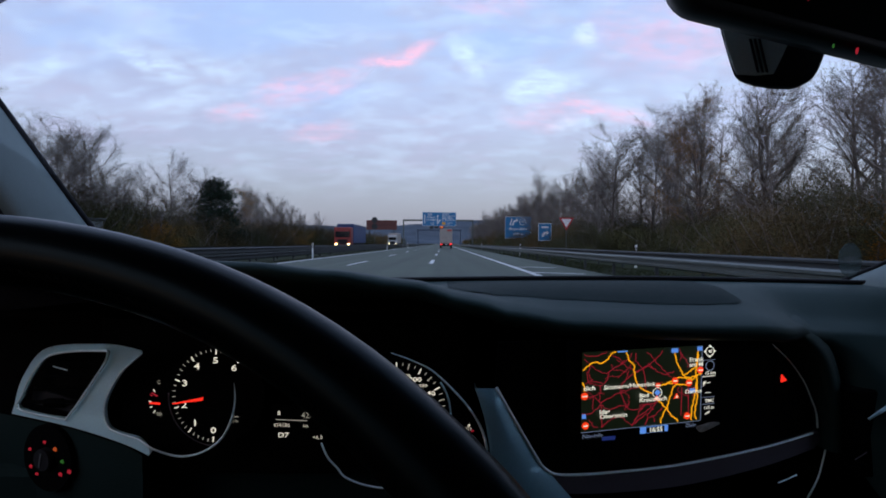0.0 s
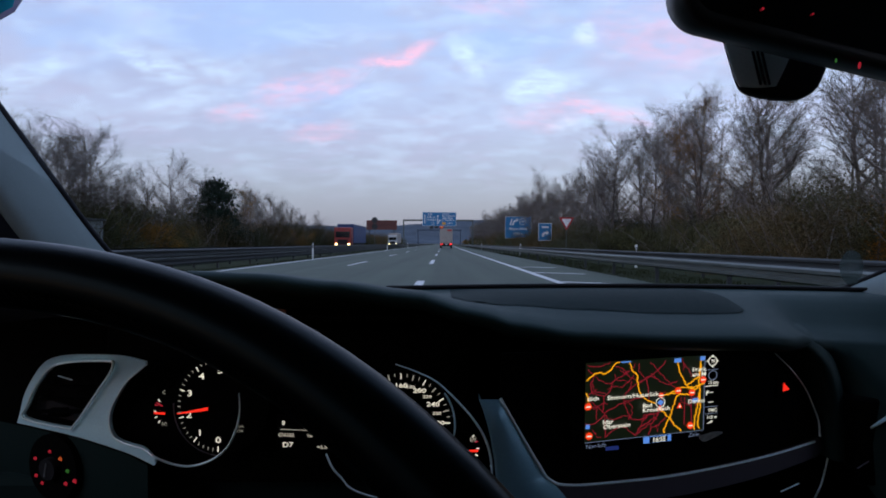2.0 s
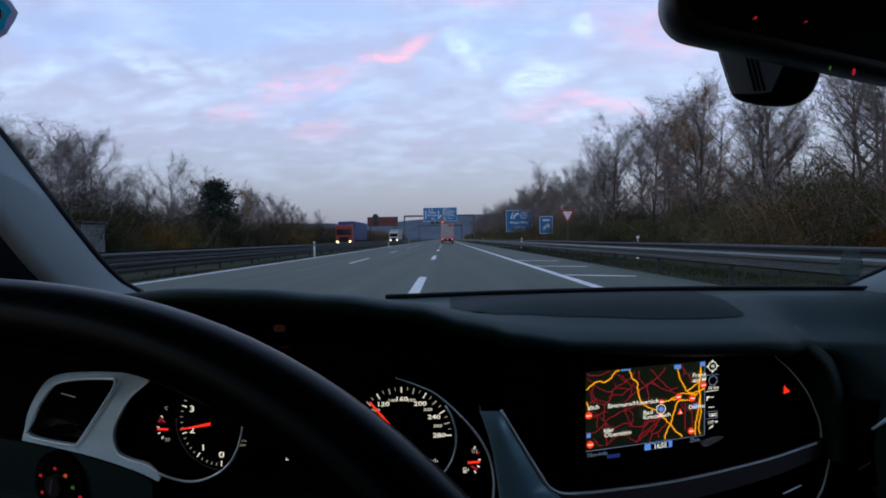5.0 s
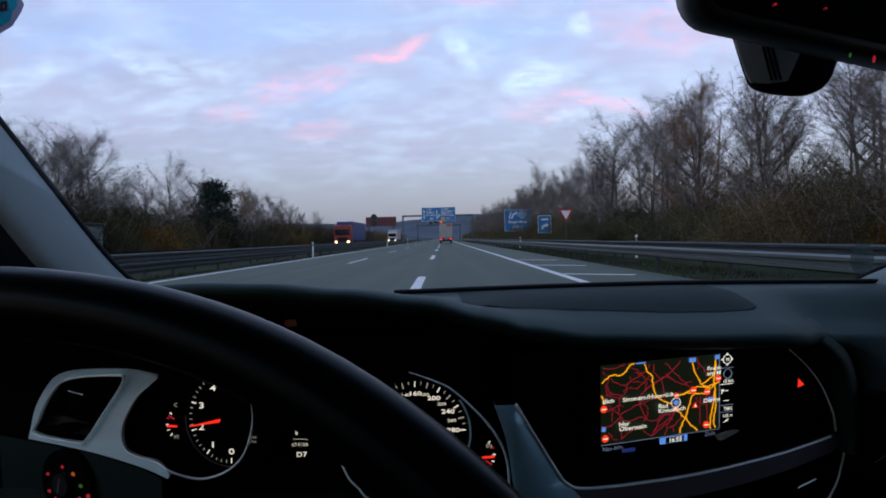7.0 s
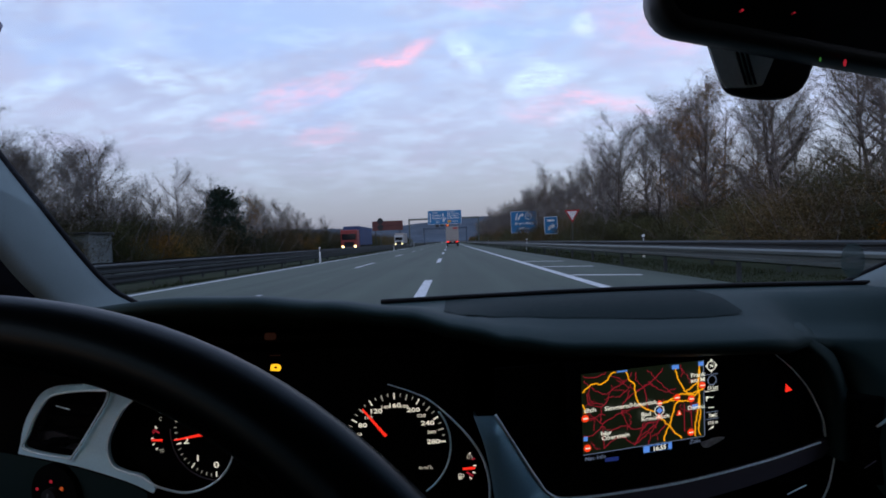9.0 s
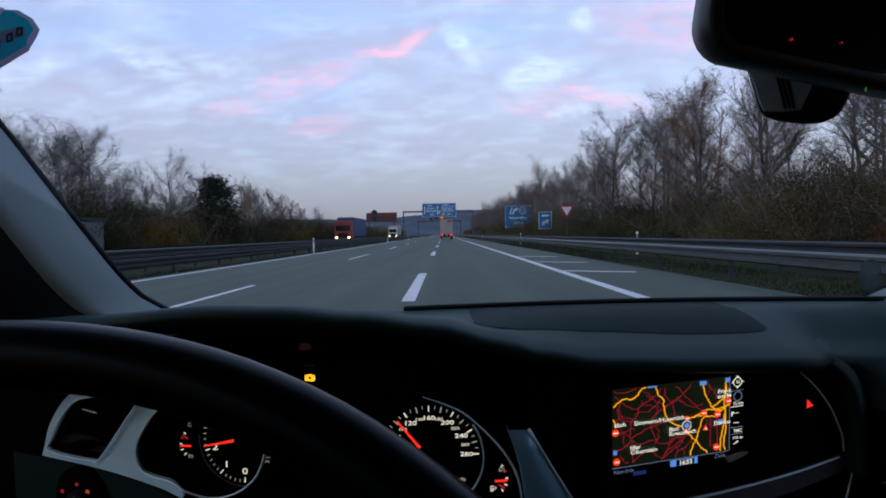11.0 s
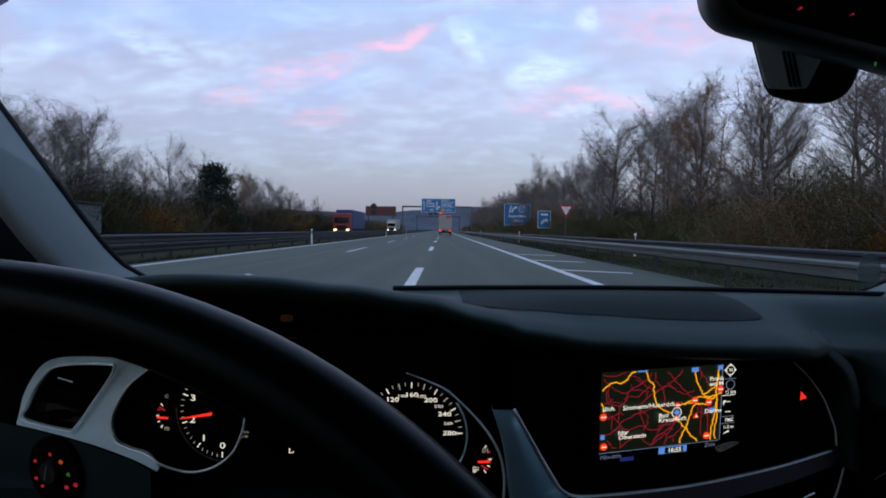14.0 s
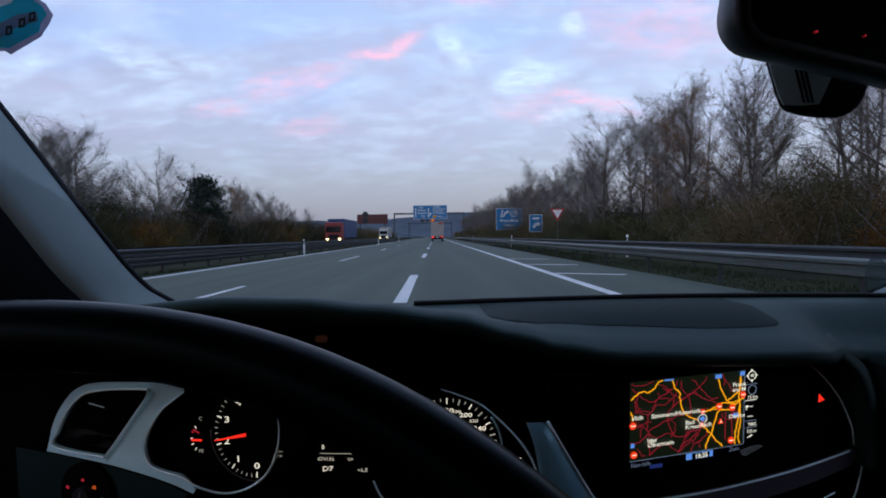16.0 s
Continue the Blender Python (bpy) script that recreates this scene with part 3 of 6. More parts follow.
def build_dashboard():
    d = thing("dashboard", "dark slate soft plastic car dashboard with instrument hood", "dashboard")
    # upper shell: rows run from the glass forward edge back to the lip and round it
    xs = [-0.66 + 1.82 * i / 120 for i in range(121)]
    verts, faces = [], []
    rows = 15
    for x in xs:
        zf = hood_height(x)
        yf = 0.62 + 0.070 * smooth((x - 0.36) / 0.10) + 0.12 * max(0.0, -0.16 - x)
        zb = 0.986 + 0.004 * math.sin(max(0, min(1, x / 0.6)) * math.pi)
        line = [(1.12, zb - 0.045), (0.93, zb - 0.018), (0.84, zb - 0.004), (0.80, zb), (0.775, zb - 0.002)]
        for k in range(1, 6):
            t = k / 6
            crown = 0.006 * math.sin(math.pi * t)
            line.append((0.775 + (yf + 0.016 - 0.775) * t, zb - 0.002 + (zf - zb + 0.002) * (t * t * (3 - 2 * t)) + crown * (1 - min(1, abs(zf - 0.966) / 0.03))))
        down = smooth((x - 0.452) / 0.05)
        line += [(yf + 0.006, zf - 0.0015), (yf, zf - 0.006), (yf + 0.002 - 0.010 * down, zf - 0.012 - 0.012 * down), (yf + 0.014 - 0.040 * down, zf - 0.017 - 0.035 * down), (yf + 0.13 - 0.185 * down, min(zf - 0.018, 0.968) - 0.16 * down)]
        verts += [(x, y, z) for y, z in line]
    for i in range(len(xs) - 1):
        for k in range(rows - 1):
            faces.append((i * rows + k, i * rows + k + 1, (i + 1) * rows + k + 1, (i + 1) * rows + k))
    top = raw_mesh("upper_shell", verts, faces, M_DASH, True)
    part("upper_shell", top, M_DASH, d)
    # darker defroster and loudspeaker panel let into the top
    def on_top(x, y, lift):
        zf = hood_height(x)
        zb = 0.986 + 0.004 * math.sin(max(0, min(1, x / 0.6)) * math.pi)
        line = [(0.84, zb - 0.004), (0.80, zb), (0.775, zb - 0.002)]
        for k in range(1, 6):
            t = k / 6
            crown = 0.006 * math.sin(math.pi * t)
            line.append((0.775 + (0.636 - 0.775) * t, zb - 0.002 + (zf - zb + 0.002) * (t * t * (3 - 2 * t)) + crown * (1 - min(1, abs(zf - 0.966) / 0.03))))
        line.append((0.626, zf - 0.0015))
        for (ya, za), (yb, zc) in zip(line, line[1:]):
            if yb <= y <= ya:
                return (x, y, za + (zc - za) * (ya - y) / (ya - yb) + lift)
        return (x, y, zb + lift)

    verts, faces, nx, ny = [], [], 48, 8
    for i in range(nx + 1):
        x = 0.078 + 0.295 * i / nx
        edge = ((0.078, 0.674), (0.100, 0.665), (0.130, 0.680), (0.165, 0.686), (0.220, 0.683), (0.280, 0.679), (0.330, 0.678), (0.360, 0.681), (0.373, 0.690))
        xa, xb = [(p, q) for p, q in zip(edge, edge[1:]) if p[0] - 1e-6 <= x <= q[0] + 1e-6][0]
        near = xa[1] + (xb[1] - xa[1]) * (x - xa[0]) / (xb[0] - xa[0])
        far = 0.797
        for k in range(ny + 1):
            t = k / ny
            verts.append(on_top(x, far + (near - far) * t, 0.0012 * min(1, 6 * t, 6 * (1 - t), 8 * i / nx, 8 * (1 - i / nx)) + 0.0006))
    for i in range(nx):
        for k in range(ny):
            a = i * (ny + 1) + k
            faces.append((a, a + 1, a + ny + 2, a + ny + 1))
    part("defroster_panel", raw_mesh("defroster_panel", verts, faces, M_DASH_DARK, True), M_DASH_DARK, d, "matt black defroster panel")
    seal = [(x, 0.802, 0.9885 + 0.004 * math.sin(max(0, min(1, x / 0.6)) * math.pi)) for x in (0.0 + 0.59 * k / 40 for k in range(41))]
    part("glass_seal", tube(seal, 0.0030, 6), M_RUBBER, d, "black windscreen seal", True)
    # rounded cowl that turns down round the end of the screen
    path = [Vector(p) for p in COWL]
    edge = curve_through(path, 5)
    prof = [(-0.001, 0.050), (0.000, 0.006), (0.002, 0.001), (0.006, -0.001), (0.012, 0.001), (0.022, 0.010), (0.036, 0.028), (0.052, 0.055)]
    verts, faces, n = [], [], len(prof)
    for i, e in enumerate(edge):
        t = (edge[min(i + 1, len(edge) - 1)] - edge[max(i - 1, 0)]).normalized()
        out = Vector((-t.z, 0, t.x))
        side = smooth(1.15 * out.x - 0.05)
        grow = smooth(i / 9)
        for o, back in prof:
            verts.append(e + grow * Vector((out.x * o, back, out.z * o * (0.12 + 0.5 * side) - 0.0030 * (1 - side) - 0.10 * back * (1 - side))) + Vector((0, 0.006 * (1 - grow), -0.004 * (1 - grow))))
    for i in range(len(edge) - 1):
        for k in range(n - 1):
            faces.append((i * n + k, (i + 1) * n + k, (i + 1) * n + k + 1, i * n + k + 1))
    part("screen_cowl", raw_mesh("screen_cowl", verts, faces, M_DASH, True), M_DASH, d, "rounded cowl beside the screen")
    # black backing of the instrument cavity
    part("backing_panel", box(-0.65, 0.755, 0.45, 1.15, 0.775, 0.930), M_BLACK, d, "matt black inner panel")
    part("hood_back", box(-0.65, 0.752, 0.90, 0.09, 0.762, 0.9835), M_BLACK, d, "black rear wall of the instrument hood")
    part("hood_lining", box(-0.60, 0.69, 0.956, 0.04, 0.77, 0.964), M_BLACK, d, "black underside of the instrument hood")
    part("knee_panel", box(-0.62, 0.715, 0.50, 0.10, 0.735, 0.795, 0.01), M_DASH_DARK, d)
    part("console_panel", box(0.16, 0.69, 0.45, 0.452, 0.72, 0.815, 0.01), M_BLACK, d)
    return d


build_dashboard()


def fascia_y(x):
    """Depth of the canted centre fascia."""
    return 0.569 + 0.27 * x


def left_y(x):
    """Depth of the driver's side trim."""
    return 0.593 - 0.333 * x


def trim_y(x, z):
    """Depth of the driver's side trim: its face rolls down under the hood above and out towards the driver below."""
    return left_y(x) - 9.0 * max(0.0, z - 0.895) ** 2 - 0.16 * max(0.0, 0.862 - z)


def build_centre_fascia():
    f = thing("centre_fascia", "glossy black centre fascia framed by a thin chrome line", "dashboard panel")
    edge = [(0.118, 0.914), (0.135, 0.884), (0.152, 0.855), (0.162, 0.841), (0.180, 0.834), (0.234, 0.831), (0.298, 0.831), (0.381, 0.837), (0.443, 0.846)]
    rim = [(0.451, 0.850), (0.449, 0.866), (0.442, 0.882), (0.432, 0.900), (0.415, 0.920), (0.395, 0.937)]
    bottom = curve_through([(x, 0, z) for x, z in edge], 6)
    right = curve_through([(x, 0, z) for x, z in rim], 5)
    loop = [(p.x, p.z) for p in bottom] + [(p.x, p.z) for p in right] + [(0.375, 0.946), (0.12, 0.950)]
    part("black_panel", plate(loop, 0.004, lambda x, y, z: (x, fascia_y(x) + 0.006 - z, y)), M_BLACK, f)
    lower = [Vector((p.x, fascia_y(p.x) - 0.001, p.z)) for p in bottom]
    part("chrome_line", tube(lower, 0.0013, 6), M_CHROME, f, "thin chrome edge line", True)
    part("chrome_side_line", tube([Vector((p.x, fascia_y(p.x) + 0.001, p.z)) for p in right], [0.0012 * (1 - 0.6 * i / len(right)) for i in range(len(right))], 6), M_CHROME, f, "thin chrome edge line", True)
    # aluminium spear beside the instruments, running on under the screen; shade is in both colours
    inner = curve_through([(0.1185, 0.6010, 0.9130), (0.1245, 0.6027, 0.9040), (0.1325, 0.6049, 0.8870), (0.1465, 0.6088, 0.8630), (0.1565, 0.6115, 0.8460), (0.1665, 0.6142, 0.8360), (0.205, 0.6245, 0.790)], 6)
    outer = curve_through([(0.1000, 0.6010, 0.9130), (0.1035, 0.5985, 0.9040), (0.1085, 0.5965, 0.8870), (0.1125, 0.5955, 0.8630), (0.1145, 0.5955, 0.8460), (0.1165, 0.5955, 0.8360), (0.128, 0.5970, 0.790)], 6)
    verts, faces, n = [], [], 13
    for i, (a, b) in enumerate(zip(inner, outer)):
        for k in range(n):
            t = k / (n - 1)
            p = a.lerp(b, t)
            verts.append((p.x, p.y - 0.0045 * min(1.0, i / 8) * math.sin(math.pi * t), p.z))
        verts.append((b.x + 0.001, b.y + 0.02, b.z))
    n += 1
    for i in range(len(inner) - 1):
        for k in range(n - 1):
            faces.append((i * n + k, i * n + k + 1, (i + 1) * n + k + 1, (i + 1) * n + k))
    part("aluminium_spear", raw_mesh("aluminium_spear", verts, faces, M_SPEAR, True), M_SPEAR, f, "brushed aluminium spear trim")
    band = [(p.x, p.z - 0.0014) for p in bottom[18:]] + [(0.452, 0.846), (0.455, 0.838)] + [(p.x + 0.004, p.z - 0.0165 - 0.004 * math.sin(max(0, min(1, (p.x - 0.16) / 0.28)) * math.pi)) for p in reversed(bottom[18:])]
    part("lower_band", plate(band, 0.006, lambda x, y, z: (x, fascia_y(x) + 0.0005 - z, y)), M_ALU_SHADED, f, "aluminium band with shade in its colour")
    # hazard switch: red triangle
    haz = thing("hazard_switch", "black hazard switch with a glowing red triangle", "switch", Matrix.Translation((0.411, fascia_y(0.411) + 0.0045, 0.902)) @ pose(0, 0, 0, 90, 0, 15))
    part("switch_cap", join(plate([(-0.010, -0.012), (0.010, -0.012), (0.012, 0.010), (-0.010, 0.012)], 0.003)), M_BLACK, haz)
    part("triangle", plate([(-0.0036, -0.0042), (0.0044, -0.0026), (-0.0026, 0.0040)], 0.0006), M_RED_GLOW, haz, "red triangle", at=Matrix.Translation((0, 0, 0.0007)))


build_centre_fascia()


# ---------------------------------------------------------------- navigation screen
def build_screen():
    ux, uy = Vector((0.966, 0.259, 0.0040)).normalized(), Vector((0.0, -0.027, 1.0))
    uz = ux.cross(uy).normalized()
    uy = uz.cross(ux).normalized()
    m = Matrix(((ux.x, uy.x, uz.x, 0.194), (ux.y, uy.y, uz.y, 0.618), (ux.z, uy.z, uz.z, 0.9398), (0, 0, 0, 1))) @ Matrix.Diagonal((1.0, 0.93, 1.0, 1.0))
    s = thing("navigation_screen", "lit navigation screen showing a dark road map", "screen", m)
    K = 0.001
    part("bezel", plate([(-0.012, 0.010), (0.156, 0.010), (0.156, -0.092), (-0.012, -0.092)], 0.006), M_BLACK, s, at=Matrix.Translation((0, 0, -0.0006)))
    part("map", plate([(0, 0), (0.1232, 0), (0.1232, -0.0752), (0, -0.0752)], 0.0005), M_MAP, s, "dark green map ground")

    def clip(p):
        return (min(max(p[0], 0.4), 122.8), min(max(p[1], -74.8), -0.4))

    jog = random.Random(9)

    def roads(lines, w, material, z):
        for line in lines:
            if len(line) > 2:
                fine = curve_through([(x, y, 0) for x, y in line], 5)
                line = [(p.x + jog.uniform(-0.65, 0.65), p.y + jog.uniform(-0.65, 0.65)) for p in fine]
            part("map_road", stroke([(clip(p)[0] * K, clip(p)[1] * K) for p in line], w), material, s, at=Matrix.Translation((0, 0, z)))

    roads([
        [(2, -6), (8, -12), (17, -19), (26, -20), (42, -10)],
        [(4, -18), (8, -29), (18, -33), (17, -46), (19, -51), (20, -72)],
        [(19, -49), (29, -44), (38, -40), (44, -39), (58, -36)],
        [(38, -40), (45, -55), (56, -58), (64, -55), (75, -53)],
        [(44, -28), (52, -23), (60, -19), (73, -12), (81, -3)],
        [(65, -3), (73, -12), (83, -22), (91, -30)],
        [(60, -19), (63, -28), (64, -41)],
        [(51, -73), (58, -68), (66, -64), (65, -74)],
    ], 0.00062, M_MAP_RED, 0.0004)
    roads([
        [(0, -58), (9, -58), (19, -51)],
        [(20, -72), (30, -65), (39, -64), (50, -74)],
        [(53, -3), (53, -11), (60, -19)],
        [(100, -6), (105, -12), (109, -18)],
        [(102, -40), (102, -68)],
        [(109, -39), (110, -67)],
        [(83, -57), (75, -65), (68, -67)],
        [(2, -2), (12, -4), (24, -1)],
        [(38, -40), (40, -32), (44, -28), (46, -20)],
        [(66, -64), (72, -58), (75, -53), (84, -50)],
        [(26, -20), (24, -28), (18, -33)],
        [(0.5, -44), (10, -42), (19, -49)],
        [(27, -4), (36, -8), (44, -16), (55, -21), (63, -17), (72, -20)],
        [(19, -51), (28, -56), (37, -53), (45, -55)],
        [(66, -14), (75, -22), (84, -26), (93, -24)],
        [(50, -74), (56, -66), (64, -62), (70, -57)],
        [(8, -12), (6, -20), (10, -27), (20, -30)],
    ], 0.00062, M_MAP_RED, 0.0004)
    lanes = []
    for k in range(20):
        p, a, lane = Vector((jog.uniform(4, 118), jog.uniform(-70, -6))), jog.uniform(0, 6.28), []
        for _ in range(jog.randint(4, 8)):
            lane.append((p.x, p.y))
            a += jog.gauss(0, 0.55)
            p = p + Vector((math.cos(a), math.sin(a))) * jog.uniform(3, 5)
            if not (1 < p.x < 122 and -74 < p.y < -1):
                break
        if len(lane) > 2:
            lanes.append(lane)
    roads(lanes, 0.00045, M_MAP_RED, 0.0003)
    roads([
        [(0, -17), (11, -10), (18, -11), (23, -9), (27, -4), (33, -1)],
        [(43, -2), (46, -10), (51, -15), (52, -25), (56, -35), (64, -41), (71, -44)],
        [(77, -38), (83, -36), (92, -35), (100, -37), (109, -38), (113, -33), (123, -28)],
        [(83, -36), (94, -32), (99, -30), (106, -31), (113, -33)],
        [(93, -4), (95, -13), (99, -20), (103, -28), (109, -31), (119, -29), (123, -27)],
        [(103, -28), (109, -25), (117, -20), (119, -7)],
    ], 0.00105, M_MAP_YELLOW, 0.0008)
    roads([
        [(100, -37), (94, -38), (90, -48), (87, -55), (86, -59), (81, -69), (80, -74)],
        [(76, -50), (82, -56), (86, -60), (91, -67), (97, -71), (98, -74)],
        [(119, -5), (117, -22), (118, -32), (117, -45), (114, -58), (113, -74)],
        [(118, -32), (119, -51), (117, -64), (118, -74)],
        [(0.5, -28), (2, -31), (2, -37)],
    ], 0.00105, M_MAP_YELLOW, 0.0008)
    for x, y in ((94, -33), (109, -36), (76, -36), (3.5, -69), (2.2, -41), (108, -69), (121, -24)):
        part("closure_sign", disc(0.0034 if x not in (76,) else 0.0024, 0.0004, 16), M_MAP_STOP, s, "red no-entry symbol", at=Matrix.Translation((x * K, y * K, 0.0013)))
        part("closure_bar", bar(-0.0022, 0, 0.0022, 0, 0.0011, 0.0003), M_MAP_TEXT, s, at=Matrix.Translation((x * K, y * K, 0.0017)))
    for x, y, w in ((93, -3.0, 7), (120, -2.6, 5), (2, -60, 3.6), (113, -44, 6), (39, -1, 10)):
        part("road_shield", bar((x - w / 2) * K, y * K, (x + w / 2) * K, y * K, 0.0040 if w < 9 else 0.0012), M_MAP_BLUE, s, "blue road shield", at=Matrix.Translation((0, 0, 0.0013)))
    for x, y in ((96, -48), (75, -48.5)):
        part("warning_sign", plate([(-0.003, -0.0024), (0.003, -0.0024), (0, 0.003)], 0.0004), M_MAP_STOP, s, at=Matrix.Translation((x * K, y * K, 0.0013)))
        part("warning_centre", plate([(-0.0012, -0.0014), (0.0012, -0.0014), (0, 0.001)], 0.0003), M_MAP_TEXT, s, at=Matrix.Translation((x * K, y * K, 0.0017)))
    ring = [(0.0047 * math.cos(2 * math.pi * k / 24), 0.0047 * math.sin(2 * math.pi * k / 24), 0) for k in range(24)]
    part("position_ring", tube(ring, 0.00035, 5, True, normal=(0, 0, 1)), M_MAP_TEXT, s, at=Matrix.Translation((0.075, -0.043, 0.0016)))
    part("position_arrow", plate([(-0.0036, 0), (0, -0.003), (0.0032, 0), (0, 0.003)], 0.0004), M_MAP_BLUE, s, "blue position arrow", at=Matrix.Translation((0.0755, -0.043, 0.0016)))
    T = 0.0022
    for text, x, y, size in (("Simmern/Hunsrück", 20, -34, 5.6), ("Bad", 56, -44.5, 5.6), ("Kreuznach", 56, -49, 5.6), ("Idar", 16, -57, 5.6), ("Oberstein", 16.5, -61.5, 5.6),
                             ("Frank", 108, -13, 5.6), ("am M", 108, -18, 5.6), ("Darms", 104, -44.5, 5.6), ("tlich", 0.5, -33.5, 5.6)):
        lettering(text, size * K, M_MAP_TEXT, s, x * K, y * K, T, bold=0.00010, squeeze=1.20)
    lettering("Nav-Info", 0.0058, M_MAP_DIM, s, 0.001, -0.0795, 0.0004)
    lettering("Ziele", 0.0058, M_MAP_DIM, s, 0.107, -0.0790, 0.0004)
    part("clock_field", bar(0.0585, -0.0790, 0.0875, -0.0790, 0.0062), M_MAP_BLUE, s, "blue clock field", at=Matrix.Translation((0, 0, 0.0012)))
    part("clock_ground", bar(0.0645, -0.0790, 0.0835, -0.0790, 0.0054, 0.0003), M_BLACK, s, at=Matrix.Translation((0, 0, 0.0016)))
    lettering("16:55", 0.0064, M_MAP_TEXT, s, 0.074, -0.0790, T, "CENTER", 0.00015, name="clock_digits")
    part("status_field", bar(0.021, -0.0835, 0.034, -0.0838, 0.0035), M_MAP_NAVY, s, "dim blue status field")
    part("map_edge", bar(0.0, -0.0757, 0.1232, -0.0757, 0.0004), M_MAP_DIM, s, "thin pale map edge")
    part("strip_edge", bar(0.1238, 0.0, 0.1238, -0.0752, 0.0005), M_MAP_DIM, s)
    # narrow status strip beside the map
    ring = [(0.0046 * math.cos(2 * math.pi * k / 20), 0.0046 * math.sin(2 * math.pi * k / 20), 0) for k in range(20)]
    for k in range(4):
        part("compass_point", plate([(-0.0016, 0.0044), (0.0016, 0.0044), (0, 0.0068)], 0.0004), M_MAP_TEXT, s, at=Matrix.Translation((0.1315, -0.006, 0.0009)) @ pose(0, 0, 0, 0, 0, 90 * k))
    part("compass", tube(ring, 0.0004, 5, True, normal=(0, 0, 1)), M_MAP_TEXT, s, "white compass rose", at=Matrix.Translation((0.1315, -0.006, 0.0008)))
    lettering("N", 0.0046, M_MAP_TEXT, s, 0.1315, -0.006, 0.0012, "CENTER", 0.00015)
    part("range_ring", tube(ring, 0.0004, 5, True, normal=(0, 0, 1)), M_MAP_DIM, s, at=Matrix.Translation((0.132, -0.0205, 0.0008)))
    lettering("15 km", 0.0048, M_MAP_TEXT, s, 0.1265, -0.028, 0.0008, bold=0.0001)
    part("scale_bar", bar(0.125, -0.0315, 0.139, -0.0312, 0.0006), M_MAP_TEXT, s)
    part("strip_rule", bar(0.125, -0.0150, 0.139, -0.0150, 0.0004), M_MAP_DIM, s)
    part("strip_rule", bar(0.125, -0.0525, 0.139, -0.0525, 0.0004), M_MAP_DIM, s)
    part("strip_rule", bar(0.125, -0.0595, 0.139, -0.0595, 0.0004), M_MAP_DIM, s)
    part("flag_symbol", plate([(0.126, -0.041), (0.1268, -0.041), (0.1268, -0.039), (0.1290, -0.038), (0.1290, -0.0365), (0.126, -0.0365)], 0.0004), M_MAP_TEXT, s)
    part("dash_symbol", bar(0.1300, -0.0380, 0.1340, -0.0380, 0.0006), M_MAP_TEXT, s)
    part("dash_symbol", bar(0.1285, -0.0480, 0.1345, -0.0480, 0.0006), M_MAP_TEXT, s)
    lettering("TMC", 0.0048, M_MAP_TEXT, s, 0.1275, -0.056, 0.0008, bold=0.00012)
    lettering("115 m", 0.0046, M_MAP_TEXT, s, 0.1262, -0.063, 0.0008, bold=0.0001)
    part("hill_symbol", plate([(0.128, -0.070), (0.1335, -0.0685), (0.1335, -0.0665)], 0.0004), M_MAP_TEXT, s)
    # a scuffed patch over the lower corner of the glass
    blob = curve_through([(0.117, -0.080, 0), (0.124, -0.0785, 0), (0.133, -0.0770, 0), (0.143, -0.0785, 0), (0.138, -0.0815, 0), (0.132, -0.0835, 0), (0.124, -0.0860, 0), (0.119, -0.0845, 0)], 4, True)
    part("scuff", plate([(p.x, p.y) for p in blob], 0.0003), sheer(mat("scuffed_glass", (0.55, 0.56, 0.52), 0.8, vary=0.5, grain=300, big=120), 0.45), s, "dull grey scuff", at=Matrix.Translation((0, 0, 0.0030)))


build_screen()


